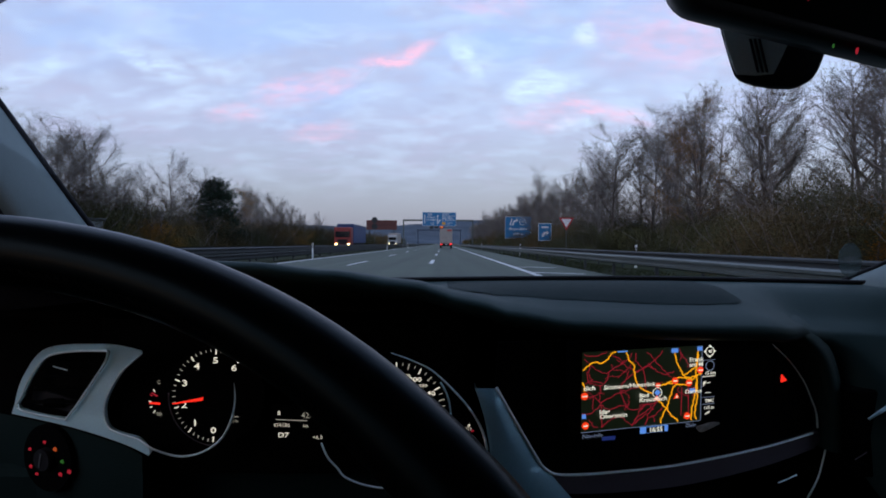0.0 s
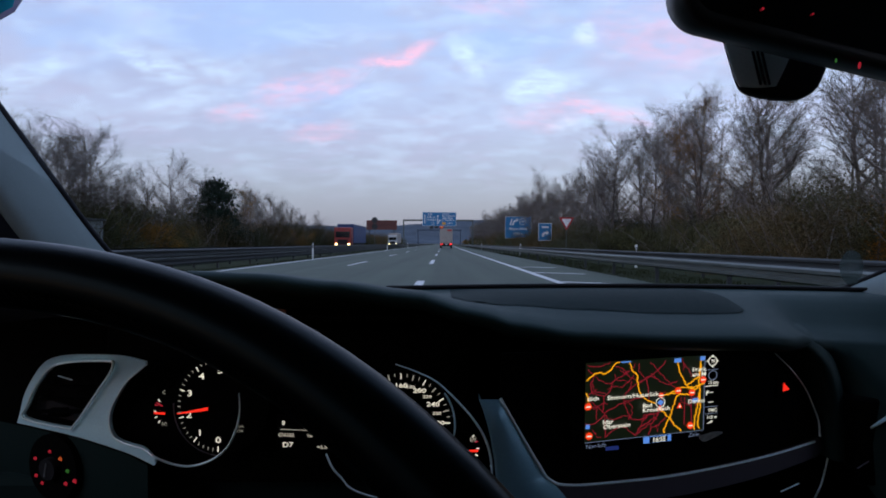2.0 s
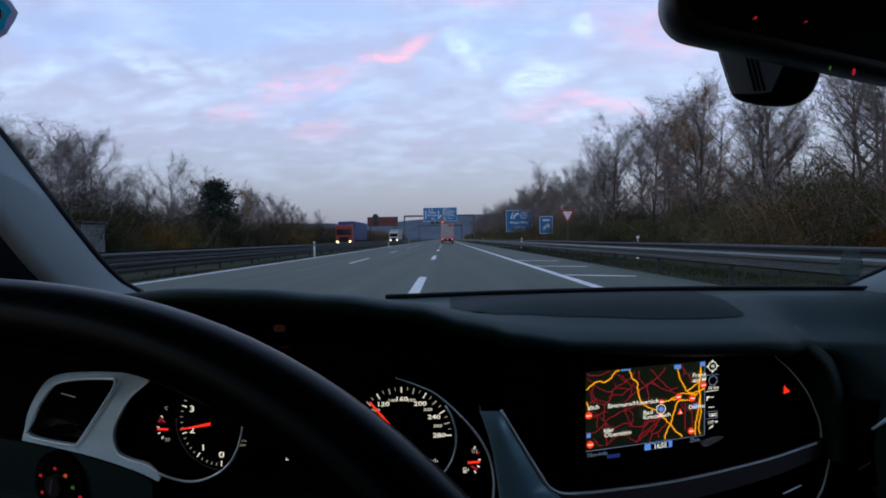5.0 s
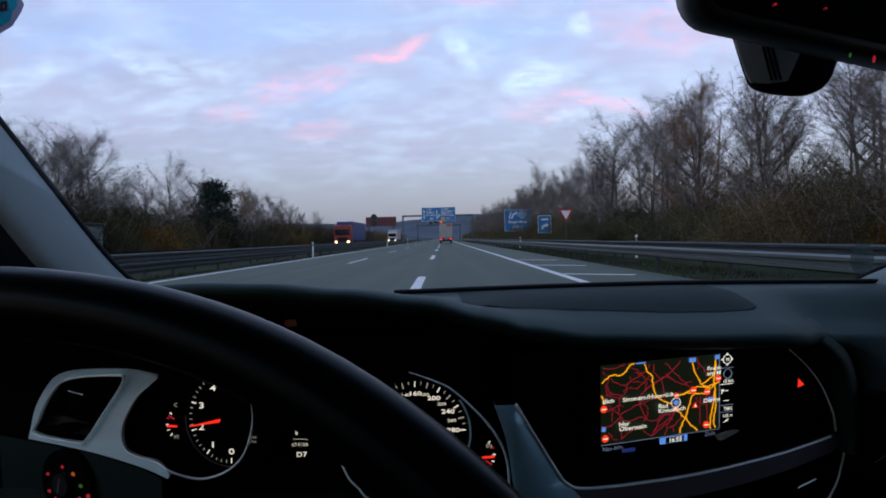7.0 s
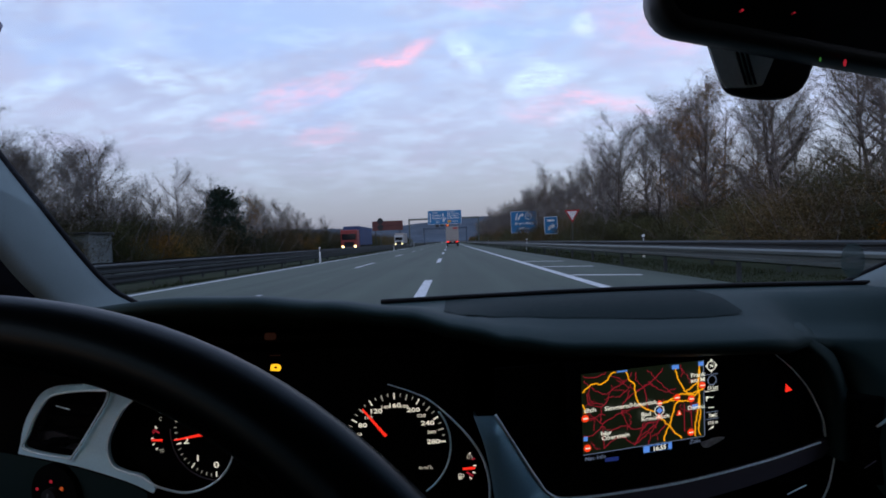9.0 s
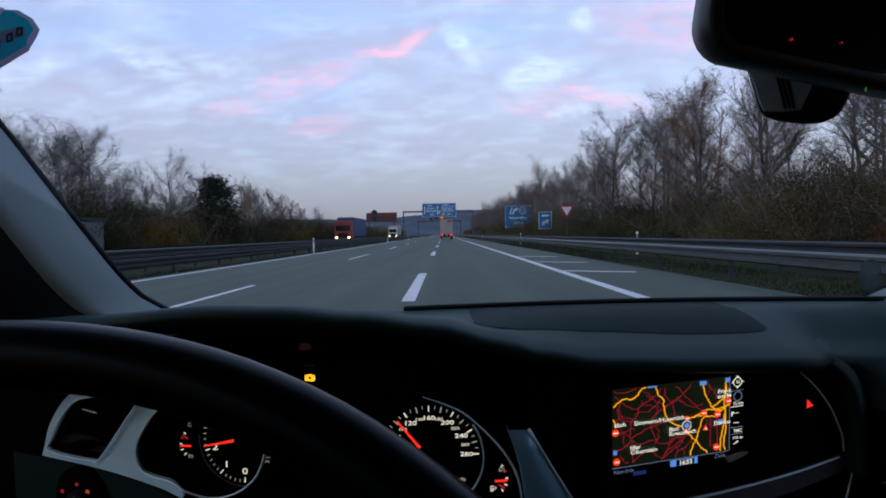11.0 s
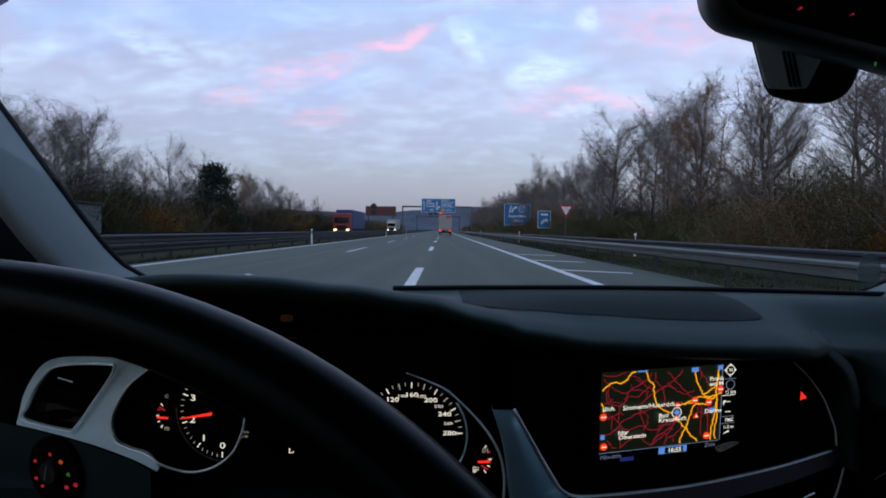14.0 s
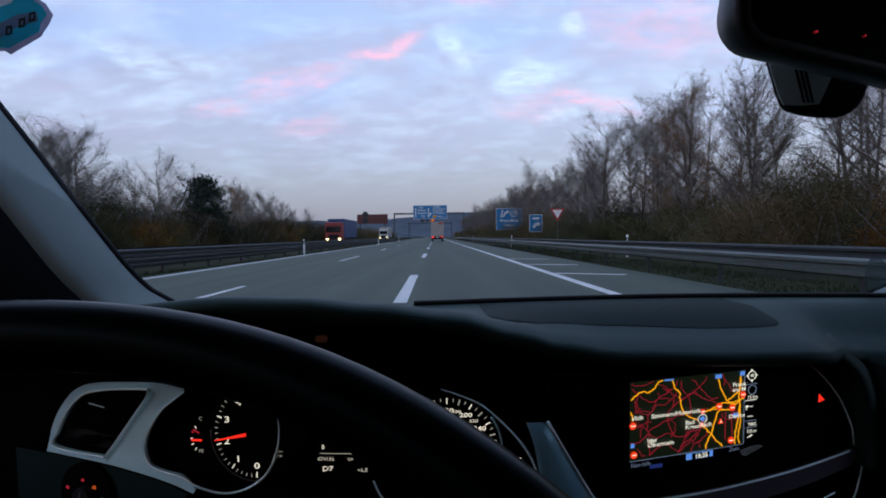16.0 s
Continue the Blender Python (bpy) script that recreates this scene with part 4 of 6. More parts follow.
# ---------------------------------------------------------------- instruments
def build_instruments():
    c = thing("instrument_cluster", "black instrument cluster with white dials and red needles", "instrument cluster")
    part("housing", box(-0.27, 0.69, 0.80, 0.10, 0.71, 0.972, 0.004), M_BLACK, c)
    # chrome edge from the trim round the rev counter
    path = [(-0.205, 0.930), (-0.224, 0.917), (-0.239, 0.905), (-0.255, 0.881), (-0.2585, 0.864), (-0.251, 0.852), (-0.234, 0.848), (-0.215, 0.846), (-0.201, 0.8405), (-0.1855, 0.8325), (-0.1695, 0.8308),
            (-0.1508, 0.836), (-0.1348, 0.8484), (-0.1257, 0.8672), (-0.1225, 0.8859), (-0.1235, 0.9004)]
    pts = curve_through([(x, trim_y(x, z) - 0.001 if x < -0.2 else 0.659, z) for x, z in path], 6)
    n = len(pts)
    part("cluster_rim", tube(pts, [0.0011 * min(1, 0.25 + 6 * min(i, n - 1 - i) / n) for i in range(n)], 6), M_CHROME, c, "thin chrome rim", True)
    part("cluster_rim", tube(curve_through([(0.030, 0.602, 0.942), (0.050, 0.601, 0.935), (0.067, 0.60, 0.926), (0.092, 0.60, 0.901), (0.106, 0.60, 0.879), (0.111, 0.60, 0.857), (0.110, 0.60, 0.835)], 6),
                             [0.0003 + 0.0008 * min(1, i / 24) for i in range(37)], 6), M_CHROME, c, "thin chrome rim", True)

    def arc(cx, cz, y, r, a0, a1, w, squash=1.0):
        return tube([(cx + squash * r * math.cos(math.radians(a0 + (a1 - a0) * k / 24)), y, cz + r * math.sin(math.radians(a0 + (a1 - a0) * k / 24))) for k in range(25)], w, 5)

    def dial(name, cx, y, cz, r, squash, first, step, marks, sub, label, size, dim_odd=False):
        at = pose(cx, y, cz, 90, 0, 0)
        face = part(name, disc(r * 1.05, 0.003), M_BLACK, c, label, at=at)
        for i, text in enumerate(marks):
            a = math.radians(first + step * i)
            small = dim_odd and i % 2 == 0
            lettering(text, size * (0.66 if small else 1.0), M_WHITE_SOFT if small else M_WHITE_GLOW, face, squash * r * 0.74 * math.cos(a), r * 0.74 * math.sin(a), 0.0008, "CENTER", 0.00012, name="numeral", squeeze=1.42 * squash ** 0.3)
            for k in range(sub if i < len(marks) - 1 else 1):
                b = math.radians(first + step * (i + k / sub))
                long = 0.87 if k == 0 else 0.92
                part("tick", bar(squash * r * long * math.cos(b), r * long * math.sin(b), squash * r * 0.985 * math.cos(b), r * 0.985 * math.sin(b), 0.0010 if k == 0 else 0.0006), M_WHITE_GLOW if k == 0 and not small else M_WHITE_DIM, face, at=Matrix.Translation((0, 0, 0.0008)))
        return face

    # rev counter, 0 at the bottom, clockwise
    tach = dial("rev_counter", -0.1455, 0.668, 0.886, 0.0455, 0.90, -92, -36, ["0", "1", "2", "3", "4", "5", "6"], 5, "black rev counter dial", 0.0084)
    part("needle", plate([(-0.040, -0.0072), (-0.0398, -0.0080), (-0.0105, -0.0042), (-0.0100, -0.0010)], 0.0006), M_RED_GLOW, tach, "red needle", at=Matrix.Translation((0, 0, 0.003)))
    lettering("1/min", 0.0032, M_WHITE_DIM, tach, 0.0165, -0.020, 0.0008)
    lettering("x100", 0.0032, M_WHITE_DIM, tach, 0.0165, -0.0245, 0.0008)
    # inner ring dimmed by the shaded aluminium colour
    part("dial_ring", arc(-0.142, 0.885, 0.667, 0.0475, 176, 268, 0.0006), M_ALU_SHADED, c, "metal dial ring", True)
    # speedometer
    speeds = [str(v) for v in range(20, 300, 20)]
    speedo = dial("speedometer", 0.0345, 0.606, 0.8915, 0.0425, 1.0, 195, -15, speeds, 2, "black speedometer dial", 0.0052, True)
    part("needle", plate([(-0.0262, 0.0300), (-0.0272, 0.0290), (-0.0090, 0.0058), (-0.0068, 0.0070)], 0.0006), M_RED_GLOW, speedo, "red needle", at=Matrix.Translation((0, 0, 0.002)))
    lettering("km/h", 0.0044, M_WHITE_SOFT, speedo, 0.0185, -0.0215, 0.0008, squeeze=1.3)
    part("dial_ring", arc(0.034, 0.890, 0.604, 0.0462, -58, 36, 0.0009), M_ALU, c, "metal dial ring", True)
    part("dial_ring", tube(curve_through([(-0.0272, 0.60, 0.867), (-0.0218, 0.60, 0.855), (-0.0136, 0.60, 0.846), (-0.0076, 0.60, 0.8388), (0.0058, 0.60, 0.8330), (0.0185, 0.60, 0.8302), (0.0262, 0.60, 0.8298)], 4), 0.0009, 5), M_CHROME, c, "thin chrome dial ring", True)
    # small temperature and fuel gauges
    for name, cx, y, cz, side in (("temperature_gauge", -0.1985, 0.672, 0.879, -1), ("fuel_gauge", 0.0885, 0.6075, 0.8695, 1)):
        g = part(name, disc(0.014, 0.002), M_BLACK, c, at=pose(cx, y, cz, 90, 0, 0))
        for k in range(5):
            a = math.radians(90 - side * (40 + 25 * k)) if side > 0 else math.radians(90 + 40 + 25 * k)
            part("tick", bar(0.0100 * math.cos(a), 0.0120 * math.sin(a), 0.0125 * math.cos(a), 0.0150 * math.sin(a), 0.0010), M_WHITE_GLOW if k != 1 else M_RED_DIM, g, at=Matrix.Translation((0, 0, 0.0008)))
        part("needle", bar(side * 0.001, -0.002, side * 0.0115, -0.0015, 0.0019), M_RED_GLOW, g, "red needle", at=Matrix.Translation((0, 0, 0.0018)))
        part("red_zone", bar(side * 0.004, 0.005 * -side, side * 0.0095, 0.0085 * -side, 0.0014), M_RED_DIM, g, at=Matrix.Translation((0, 0, 0.0012)))
    lettering("C", 0.0050, M_WHITE_DIM, c, 0, 0, name="numeral").matrix_local = pose(-0.2025, 0.671, 0.8975, 90, 0, 0)
    lettering("90", 0.0052, M_WHITE_DIM, c, 0, 0, name="numeral").matrix_local = pose(-0.2035, 0.671, 0.8665, 90, 0, 0)
    lettering("1/1", 0.0048, M_WHITE_SOFT, c, 0, 0, name="numeral").matrix_local = pose(0.0925, 0.6065, 0.8768, 90, 0, 0)
    pump = part("pump_symbol", plate([(-0.0022, -0.0024), (0.0008, -0.0024), (0.0008, 0.0024), (-0.0022, 0.0024)], 0.0004, hole=[(-0.0016, 0.0004), (0.0002, 0.0004), (0.0002, 0.0017), (-0.0016, 0.0017)]), M_WHITE_SOFT, c, "lit fuel pump symbol", at=pose(0.0878, 0.6065, 0.8608, 90, 0, 0))
    part("pump_hose", stroke([(0.0010, 0.0002), (0.0021, -0.0006), (0.0024, 0.0010), (0.0018, 0.0022)], 0.0006), M_WHITE_SOFT, pump)
    # driver information display between the dials
    info = part("information_display", plate([(-0.028, 0.018), (0.024, 0.018), (0.024, -0.022), (-0.028, -0.022)], 0.002), M_BLACK, c, at=pose(-0.0620, 0.666, 0.8595, 90, 0, 0))
    lettering("474186", 0.0054, M_WHITE_SOFT, info, -0.0265, -0.0010, 0.0008)
    lettering("km", 0.0044, M_WHITE_SOFT, info, 0.0020, -0.0015, 0.0008)
    lettering("D7", 0.0066, M_WHITE_GLOW, info, -0.0220, -0.0105, 0.0008, bold=0.0001, squeeze=1.25)
    lettering("8", 0.0062, M_WHITE_GLOW, info, -0.0225, 0.0105, 0.0008)
    lettering("42.", 0.0074, M_WHITE_DIM, info, 0.0005, 0.0085, 0.0008)
    lettering("+6.0", 0.0056, M_WHITE_SOFT, info, 0.0110, -0.0125, 0.0008)
    part("display_rule", bar(-0.024, 0.0045, 0.006, 0.0035, 0.0006), M_WHITE_DIM, info, at=Matrix.Translation((0, 0, 0.0008)))
    # warning lamps under the hood, and one lamp's reflection built as a glowing plate
    eng = join(plate([(-0.0045, -0.0022), (0.0030, -0.0032), (0.0050, -0.0010), (0.0042, 0.0022), (0.0005, 0.0034), (-0.0040, 0.0026)], 0.0006, hole=[(-0.0012, -0.0006), (0.0016, -0.0010), (0.0014, 0.0010), (-0.0010, 0.0012)]))
    part("engine_lamp", eng, M_AMBER, c, "glowing amber engine warning lamp", at=pose(-0.069, 0.62, 0.955, 90, 0, 0))
    part("lamp_slot", bar(-0.0048, 0, 0.0048, 0, 0.0007), M_AMBER_DIM, c, "dim lamp slot", at=pose(-0.069, 0.6205, 0.9655, 90, 0, 0))
    part("lamp_reflection", plate(rounded(0.0105, 0.0062, 0.0026), 0.0005), M_AMBER_DIM, c, "dim amber lamp reflection built as a glowing plate", at=pose(-0.073, 0.622, 0.982, 90, 0, 0))


build_instruments()


def build_vent_trim():
    t = thing("side_trim", "brushed aluminium trim with a chrome-edged air vent", "dashboard trim")
    outer = curve_through([(-0.384, 0.850, 0), (-0.376, 0.879, 0), (-0.359, 0.904, 0), (-0.335, 0.922, 0), (-0.301, 0.931, 0), (-0.240, 0.936, 0), (-0.207, 0.932, 0)], 5)
    edge = curve_through([(-0.205, 0.930, 0), (-0.224, 0.917, 0), (-0.239, 0.905, 0), (-0.255, 0.881, 0), (-0.2585, 0.864, 0), (-0.251, 0.852, 0), (-0.234, 0.848, 0), (-0.215, 0.846, 0), (-0.201, 0.836, 0)], 4)
    low = curve_through([(-0.203, 0.832, 0), (-0.235, 0.839, 0), (-0.298, 0.846, 0), (-0.372, 0.8495, 0)], 4)
    vent = curve_through([(-0.372, 0.857, 0), (-0.368, 0.871, 0), (-0.354, 0.894, 0), (-0.332, 0.914, 0), (-0.301, 0.9235, 0), (-0.255, 0.929, 0), (-0.246, 0.926, 0), (-0.270, 0.898, 0), (-0.302, 0.859, 0), (-0.313, 0.854, 0)], 4, True)
    bend = lambda x, y, z: (x, trim_y(x, y) + 0.001 - z, y)
    bm = plate([(p.x, p.y) for p in outer + edge[1:] + low], 0.0030, None, [(p.x, p.y) for p in vent])
    for k in range(20):
        bmesh.ops.bisect_plane(bm, geom=bm.verts[:] + bm.edges[:] + bm.faces[:], plane_co=(0, 0.835 + 0.005 * k, 0), plane_no=(0, 1, 0))
    for v in bm.verts:
        v.co = bend(*v.co)
    part("aluminium_plate", bm, M_ALU, t, "brushed aluminium plate")
    v = thing("air_vent", "black air vent with a chrome edge in the aluminium trim", "air vent")
    part("vent_rim", tube([(p.x, trim_y(p.x, p.y) - 0.0022, p.y) for p in vent], 0.0011, 6, True), M_CHROME, v, "chrome rim", True)
    part("vent_cavity", plate([(p.x, p.y) for p in vent], 0.003, lambda x, y, z: (x, trim_y(x, y) + 0.016 - z, y)), M_BLACK, v)
    for k in range(4):
        z = 0.868 + 0.013 * k
        part("slat", box(-0.352 + 0.008 * k, left_y(-0.30) + 0.004, z, -0.300 + 0.012 * k, left_y(-0.30) + 0.012, z + 0.0015), M_BLACK, v)
    part("thumb_wheel", box(-0.342, left_y(-0.33) + 0.004, 0.8600, -0.322, left_y(-0.33) + 0.012, 0.8690, 0.002), M_BLACK, v)
    part("slider_tab", tube([(-0.328, left_y(-0.328) + 0.002, 0.9045), (-0.309, left_y(-0.309) + 0.002, 0.9020)], 0.0006, 5), M_CHROME, v, "small bright slider tab")
    part("vent_sill", plate([(-0.370, 0.859), (-0.315, 0.8555), (-0.303, 0.861), (-0.298, 0.867), (-0.366, 0.876)], 0.002, lambda x, y, z: (x, left_y(x) + 0.012 - z, y)), M_RUBBER, v)
    # sloping panel under the trim that carries the light switch
    crest = ((-0.43, 0.848), (-0.372, 0.8465), (-0.298, 0.843), (-0.235, 0.836), (-0.212, 0.830))
    verts, faces, nz = [], [], 6
    for x, z in crest:
        verts += [(x, trim_y(x, z) + 0.004 + 0.010 * (k / nz) ** 2, z - (z - 0.70) * k / nz) for k in range(nz + 1)]
    for i in range(len(crest) - 1):
        for k in range(nz):
            a = i * (nz + 1) + k
            faces.append((a, a + 1, a + nz + 2, a + nz + 1))
    part("switch_panel", raw_mesh("switch_panel", verts, faces, M_DASH_DARK, True), M_DASH_DARK, t, "dark soft plastic panel")
    # light switch below the vent
    s = thing("light_switch", "black rotary light switch with red and green symbols", "switch", pose(-0.330, 0.698, 0.812, 90, 0, -18.4))
    part("dial_body", disc(0.034, 0.008), M_BLACK, s)
    part("knob", disc(0.011, 0.006, 20), M_RUBBER, s, at=Matrix.Translation((0, 0, 0.006)))
    part("knob_mark", bar(-0.002, -0.007, 0.001, 0.007, 0.0022), M_GREY_PLASTIC, s, "grey grip mark", at=Matrix.Translation((0, 0, 0.007)))
    for x, y, m, r in ((-0.019, 0.006, M_RED_DIM, 0.0026), (-0.002, 0.015, M_RED_DIM, 0.0024), (0.010, 0.010, M_ORANGE, 0.0030), (0.018, 0.000, M_GREEN, 0.0028), (0.026, -0.008, M_RED_DIM, 0.0032), (0.016, -0.012, M_RED_DIM, 0.0030), (-0.018, -0.010, M_RED_DIM, 0.0026), (-0.011, -0.016, M_RED_DIM, 0.0024)):
        part("symbol", plate([(-r, -r * 0.5), (r * 0.6, -r * 0.8), (r * 0.9, r * 0.3), (0, r * 0.7), (-r * 0.7, r * 0.4)], 0.0005), m, s, at=Matrix.Translation((1.25 * x, 1.1 * y, 0.0010)) @ Matrix.Scale(0.95, 4))
    # passenger side vents, only their bright edges catch the light
    w = thing("passenger_vent", "black passenger air vent with thin chrome edge", "air vent")
    part("vent_rim", tube(curve_through([(0.458, 0.690, 0.829), (0.455, 0.690, 0.815), (0.450, 0.689, 0.800), (0.440, 0.688, 0.782), (0.43, 0.688, 0.765)], 5), 0.0010, 5), M_CHROME, w, "chrome rim", True)
    part("slider_tab", tube([(0.402, 0.676, 0.8010), (0.424, 0.682, 0.8065)], 0.0007, 5), M_CHROME, w)
    part("vent_body", box(0.36, 0.69, 0.74, 0.45, 0.70, 0.812, 0.003), M_BLACK, w)
    u = thing("glovebox_vent", "black air vent at the far end of the dashboard", "air vent")
    part("slider_tab", tube([(0.478, 0.662, 0.869), (0.500, 0.662, 0.883)], [0.0012, 0.0026], 6), M_ALU, u, "bright slider tab", True)
    part("lower_slider_tab", tube([(0.468, 0.665, 0.829), (0.479, 0.665, 0.836)], 0.0006, 5), M_ALU_SHADED, u)
    part("vent_body", box(0.466, 0.668, 0.81, 0.58, 0.70, 0.895, 0.003), M_BLACK, u)


build_vent_trim()


# ---------------------------------------------------------------- steering wheel
def build_wheel():
    centre, tilt, yaw, R, r = Vector((-0.1400, 0.1753, 0.8327)), 0.8193, 0.0233, 0.2906, 0.0146
    u = Vector((math.cos(yaw), math.sin(yaw), 0))
    v = Vector((-math.sin(yaw) * math.sin(tilt), math.cos(yaw) * math.sin(tilt), math.cos(tilt)))
    w = u.cross(v)
    m = Matrix(((u.x, v.x, w.x, centre.x), (u.y, v.y, w.y, centre.y), (u.z, v.z, w.z, centre.z), (0, 0, 0, 1)))
    s = thing("steering_wheel", "black leather steering wheel", "steering wheel", m)
    n = 128
    ring = [(R * math.cos(2 * math.pi * k / n), R * math.sin(2 * math.pi * k / n), 0) for k in range(n)]
    part("rim", tube(ring, r, 24, True, normal=(0, 0, 1)), M_LEATHER, s, "black grained leather rim", True)
    # sewn seam round the inside of the rim, stitch by stitch
    verts, faces = [], []
    for k in range(420):
        a = 2 * math.pi * k / 420
        q = Vector(((R - r + 0.0006) * math.cos(a), (R - r + 0.0006) * math.sin(a), 0.0036))
        t = Vector((-math.sin(a), math.cos(a), 0.9)).normalized()
        limb_mesh(verts, faces, q - t * 0.0022, q + t * 0.0022, 0.0005, 0.0005, 4)
    part("stitching", raw_mesh("stitching", verts, faces, M_RUBBER), M_RUBBER, s, "black thread seam")["kind"] = "stuff"
    part("hub", box(-0.105, -0.105, -0.075, 0.105, 0.075, -0.030, 0.03, 4), M_LEATHER, s)
    for a in (-8, 188, 270):
        c, q = math.cos(math.radians(a)), math.sin(math.radians(a))
        part("spoke", tube([(0.09 * c, 0.09 * q, -0.045), (0.19 * c, 0.19 * q, -0.028), ((R - 0.012) * c, (R - 0.012) * q, -0.005)], [0.030, 0.022, 0.014], 12, normal=(0, 0, 1)), M_LEATHER, s, smooth=True)
    part("column", cylinder((0, 0.02, -0.06), (0, 0.262, -0.545), 0.040, 0.05, 16), M_BLACK, s)


build_wheel()


# ---------------------------------------------------------------- mirror, sensor, stickers
def build_mirror():
    d = Vector((1.0, 0.15, -0.16)).normalized()
    w = d.cross(Vector((0.16, 0.0, 1.0))).normalized()
    n = w.cross(d)
    c = Vector((0.2235, 0.5175, 1.1945)) + d * 0.125 + n * 0.040
    m = Matrix(((d.x, n.x, w.x, c.x), (d.y, n.y, w.y, c.y), (d.z, n.z, w.z, c.z), (0, 0, 0, 1)))
    s = thing("rear_view_mirror", "black rear-view mirror hanging from the windscreen", "mirror", m)
    shell = bmesh.new()
    loops = []
    for size, z in ((-0.004, 0.004), (0.0, 0.0), (0.001, -0.008), (-0.006, -0.022), (-0.03, -0.032)):
        loops.append([shell.verts.new((x, y, z)) for x, y in rounded(0.25 + size, 0.080 + size, 0.026 + size * 0.3)])
    inner = [shell.verts.new((x, y, 0.003)) for x, y in rounded(0.25 - 0.018, 0.080 - 0.018, 0.018)]
    k = len(inner)
    for a, b in [(inner, loops[0])] + list(zip(loops, loops[1:])):
        for i in range(k):
            shell.faces.new((a[i], a[(i + 1) % k], b[(i + 1) % k], b[i]))
    shell.faces.new(loops[-1])
    bmesh.ops.recalc_face_normals(shell, faces=shell.faces[:])
    part("mirror_shell", shell, M_SHELL, s, "black plastic shell", True)
    part("mirror_glass", plate(rounded(0.233, 0.063, 0.018), 0.001), M_MIRROR, s, "dark mirror glass", at=Matrix.Translation((0, 0, 0.0022)))
    to_glass = m.inverted()
    # red reflections in the glass, put in as small glowing discs
    for place, mt, r, lift in ((Vector((0.2860, 0.5280, 1.2040)), M_RED_DIM, 0.0009, 0.0034), (Vector((0.3240, 0.5335, 1.2030)), M_RED_DIM, 0.0006, 0.0034)):
        q = to_glass @ place
        part("lamp_or_reflection", disc(r, 0.0006, 10), mt, s, "tiny red reflection built as a glowing disc", at=Matrix.Translation((q.x, q.y, lift)))
    # real lamps on the lower lip of the shell
    for place, mt, r in ((Vector((0.3405, 0.5360, 1.1712)), M_GREEN, 0.0011), (Vector((0.3590, 0.5388, 1.1690)), M_RED_DIM, 0.0017)):
        q = to_glass @ place
        part("lamp_or_reflection", plate([(0.62 * r * math.cos(0.7854 * k), 1.5 * r * math.sin(0.7854 * k)) for k in range(8)], 0.0006), mt, s, "small coloured lamp", at=Matrix.Translation((q.x, q.y, 0.0058)))
    inv = m.inverted()
    part("stalk", tube([(0.02, 0.0, -0.025), inv @ Vector((0.40, 0.59, 1.27)), inv @ Vector((0.40, 0.545, 1.350))], 0.011, 10), M_RUBBER, s, smooth=True)
    # rain sensor housing on the glass behind the mirror
    h = thing("sensor_housing", "grey rain sensor housing behind the mirror, its shaded side coloured black", "sensor housing")
    part("bracket", box(0.330, 0.545, 1.225, 0.350, 0.60, 1.350, 0.003), M_RUBBER, h)
    prof = [(0.292, 0, 1.245), (0.3013, 0, 1.2097), (0.3056, 0, 1.1949), (0.3104, 0, 1.1797), (0.3145, 0, 1.1712), (0.3222, 0, 1.1668), (0.3389, 0, 1.1632), (0.3585, 0, 1.1623), (0.3696, 0, 1.1661), (0.3764, 0, 1.1730), (0.3809, 0, 1.1827), (0.386, 0, 1.20), (0.390, 0, 1.245)]
    lo = [(p.x, p.z) for p in curve_through(prof, 4)]
    mid = (sum(p[0] for p in lo) / len(lo), sum(p[1] for p in lo) / len(lo))
    verts, faces, n = [], [], len(lo)
    for shrink, y in ((1.0, 0.601), (1.0, 0.598), (0.99, 0.5955), (0.97, 0.5940), (0.90, 0.5930), (0.4, 0.5925)):
        verts += [(mid[0] + (x - mid[0]) * shrink, y, mid[1] + (z - mid[1]) * shrink) for x, z in lo]
    for r in range(5):
        faces += [(r * n + k, r * n + (k + 1) % n, (r + 1) * n + (k + 1) % n, (r + 1) * n + k) for k in range(n)]
    faces += [tuple(range(n)), tuple(5 * n + k for k in range(n))]
    me = raw_mesh("housing_body", verts, faces, M_RUBBER, True)
    part("housing_body", me, M_RUBBER, h)
    # lit part of the face in pale grey; the black left bare imitates its shaded side
    face = [(0.2945, 1.240), (0.3016, 1.2097), (0.3059, 1.1949), (0.3107, 1.1800), (0.3142, 1.1738), (0.330, 1.1728), (0.3444, 1.1743), (0.3500, 1.186), (0.3552, 1.1974), (0.366, 1.240)]
    part("lit_face", plate(face, 0.0015, lambda x, y, z: (0.072 + 0.983 * (x - 0.072), 0.5915 - z, 1.039 + 0.983 * (y - 1.039)), bevel=0.0006), M_PANEL, h, "lit part of the grey housing face")
    for x, z in ((0.3246, 1.203), (0.3283, 1.203), (0.3320, 1.203)):
        part("slot", plate([(x - 0.0009, z), (x + 0.0009, z), (x + 0.0077, z - 0.0275), (x + 0.0060, z - 0.0275)], 0.0008, lambda x, y, z: (0.072 + 0.981 * (x - 0.072), 0.5906 - z, 1.039 + 0.981 * (y - 1.039))), M_RUBBER, h, "dark vent slot")
    # torn teal badge on the glass
    b = thing("windscreen_badge", "torn teal paper badge with unreadable print on the windscreen", "sticker", pose(-0.320, 0.618, 1.249, 90, 0, 0))
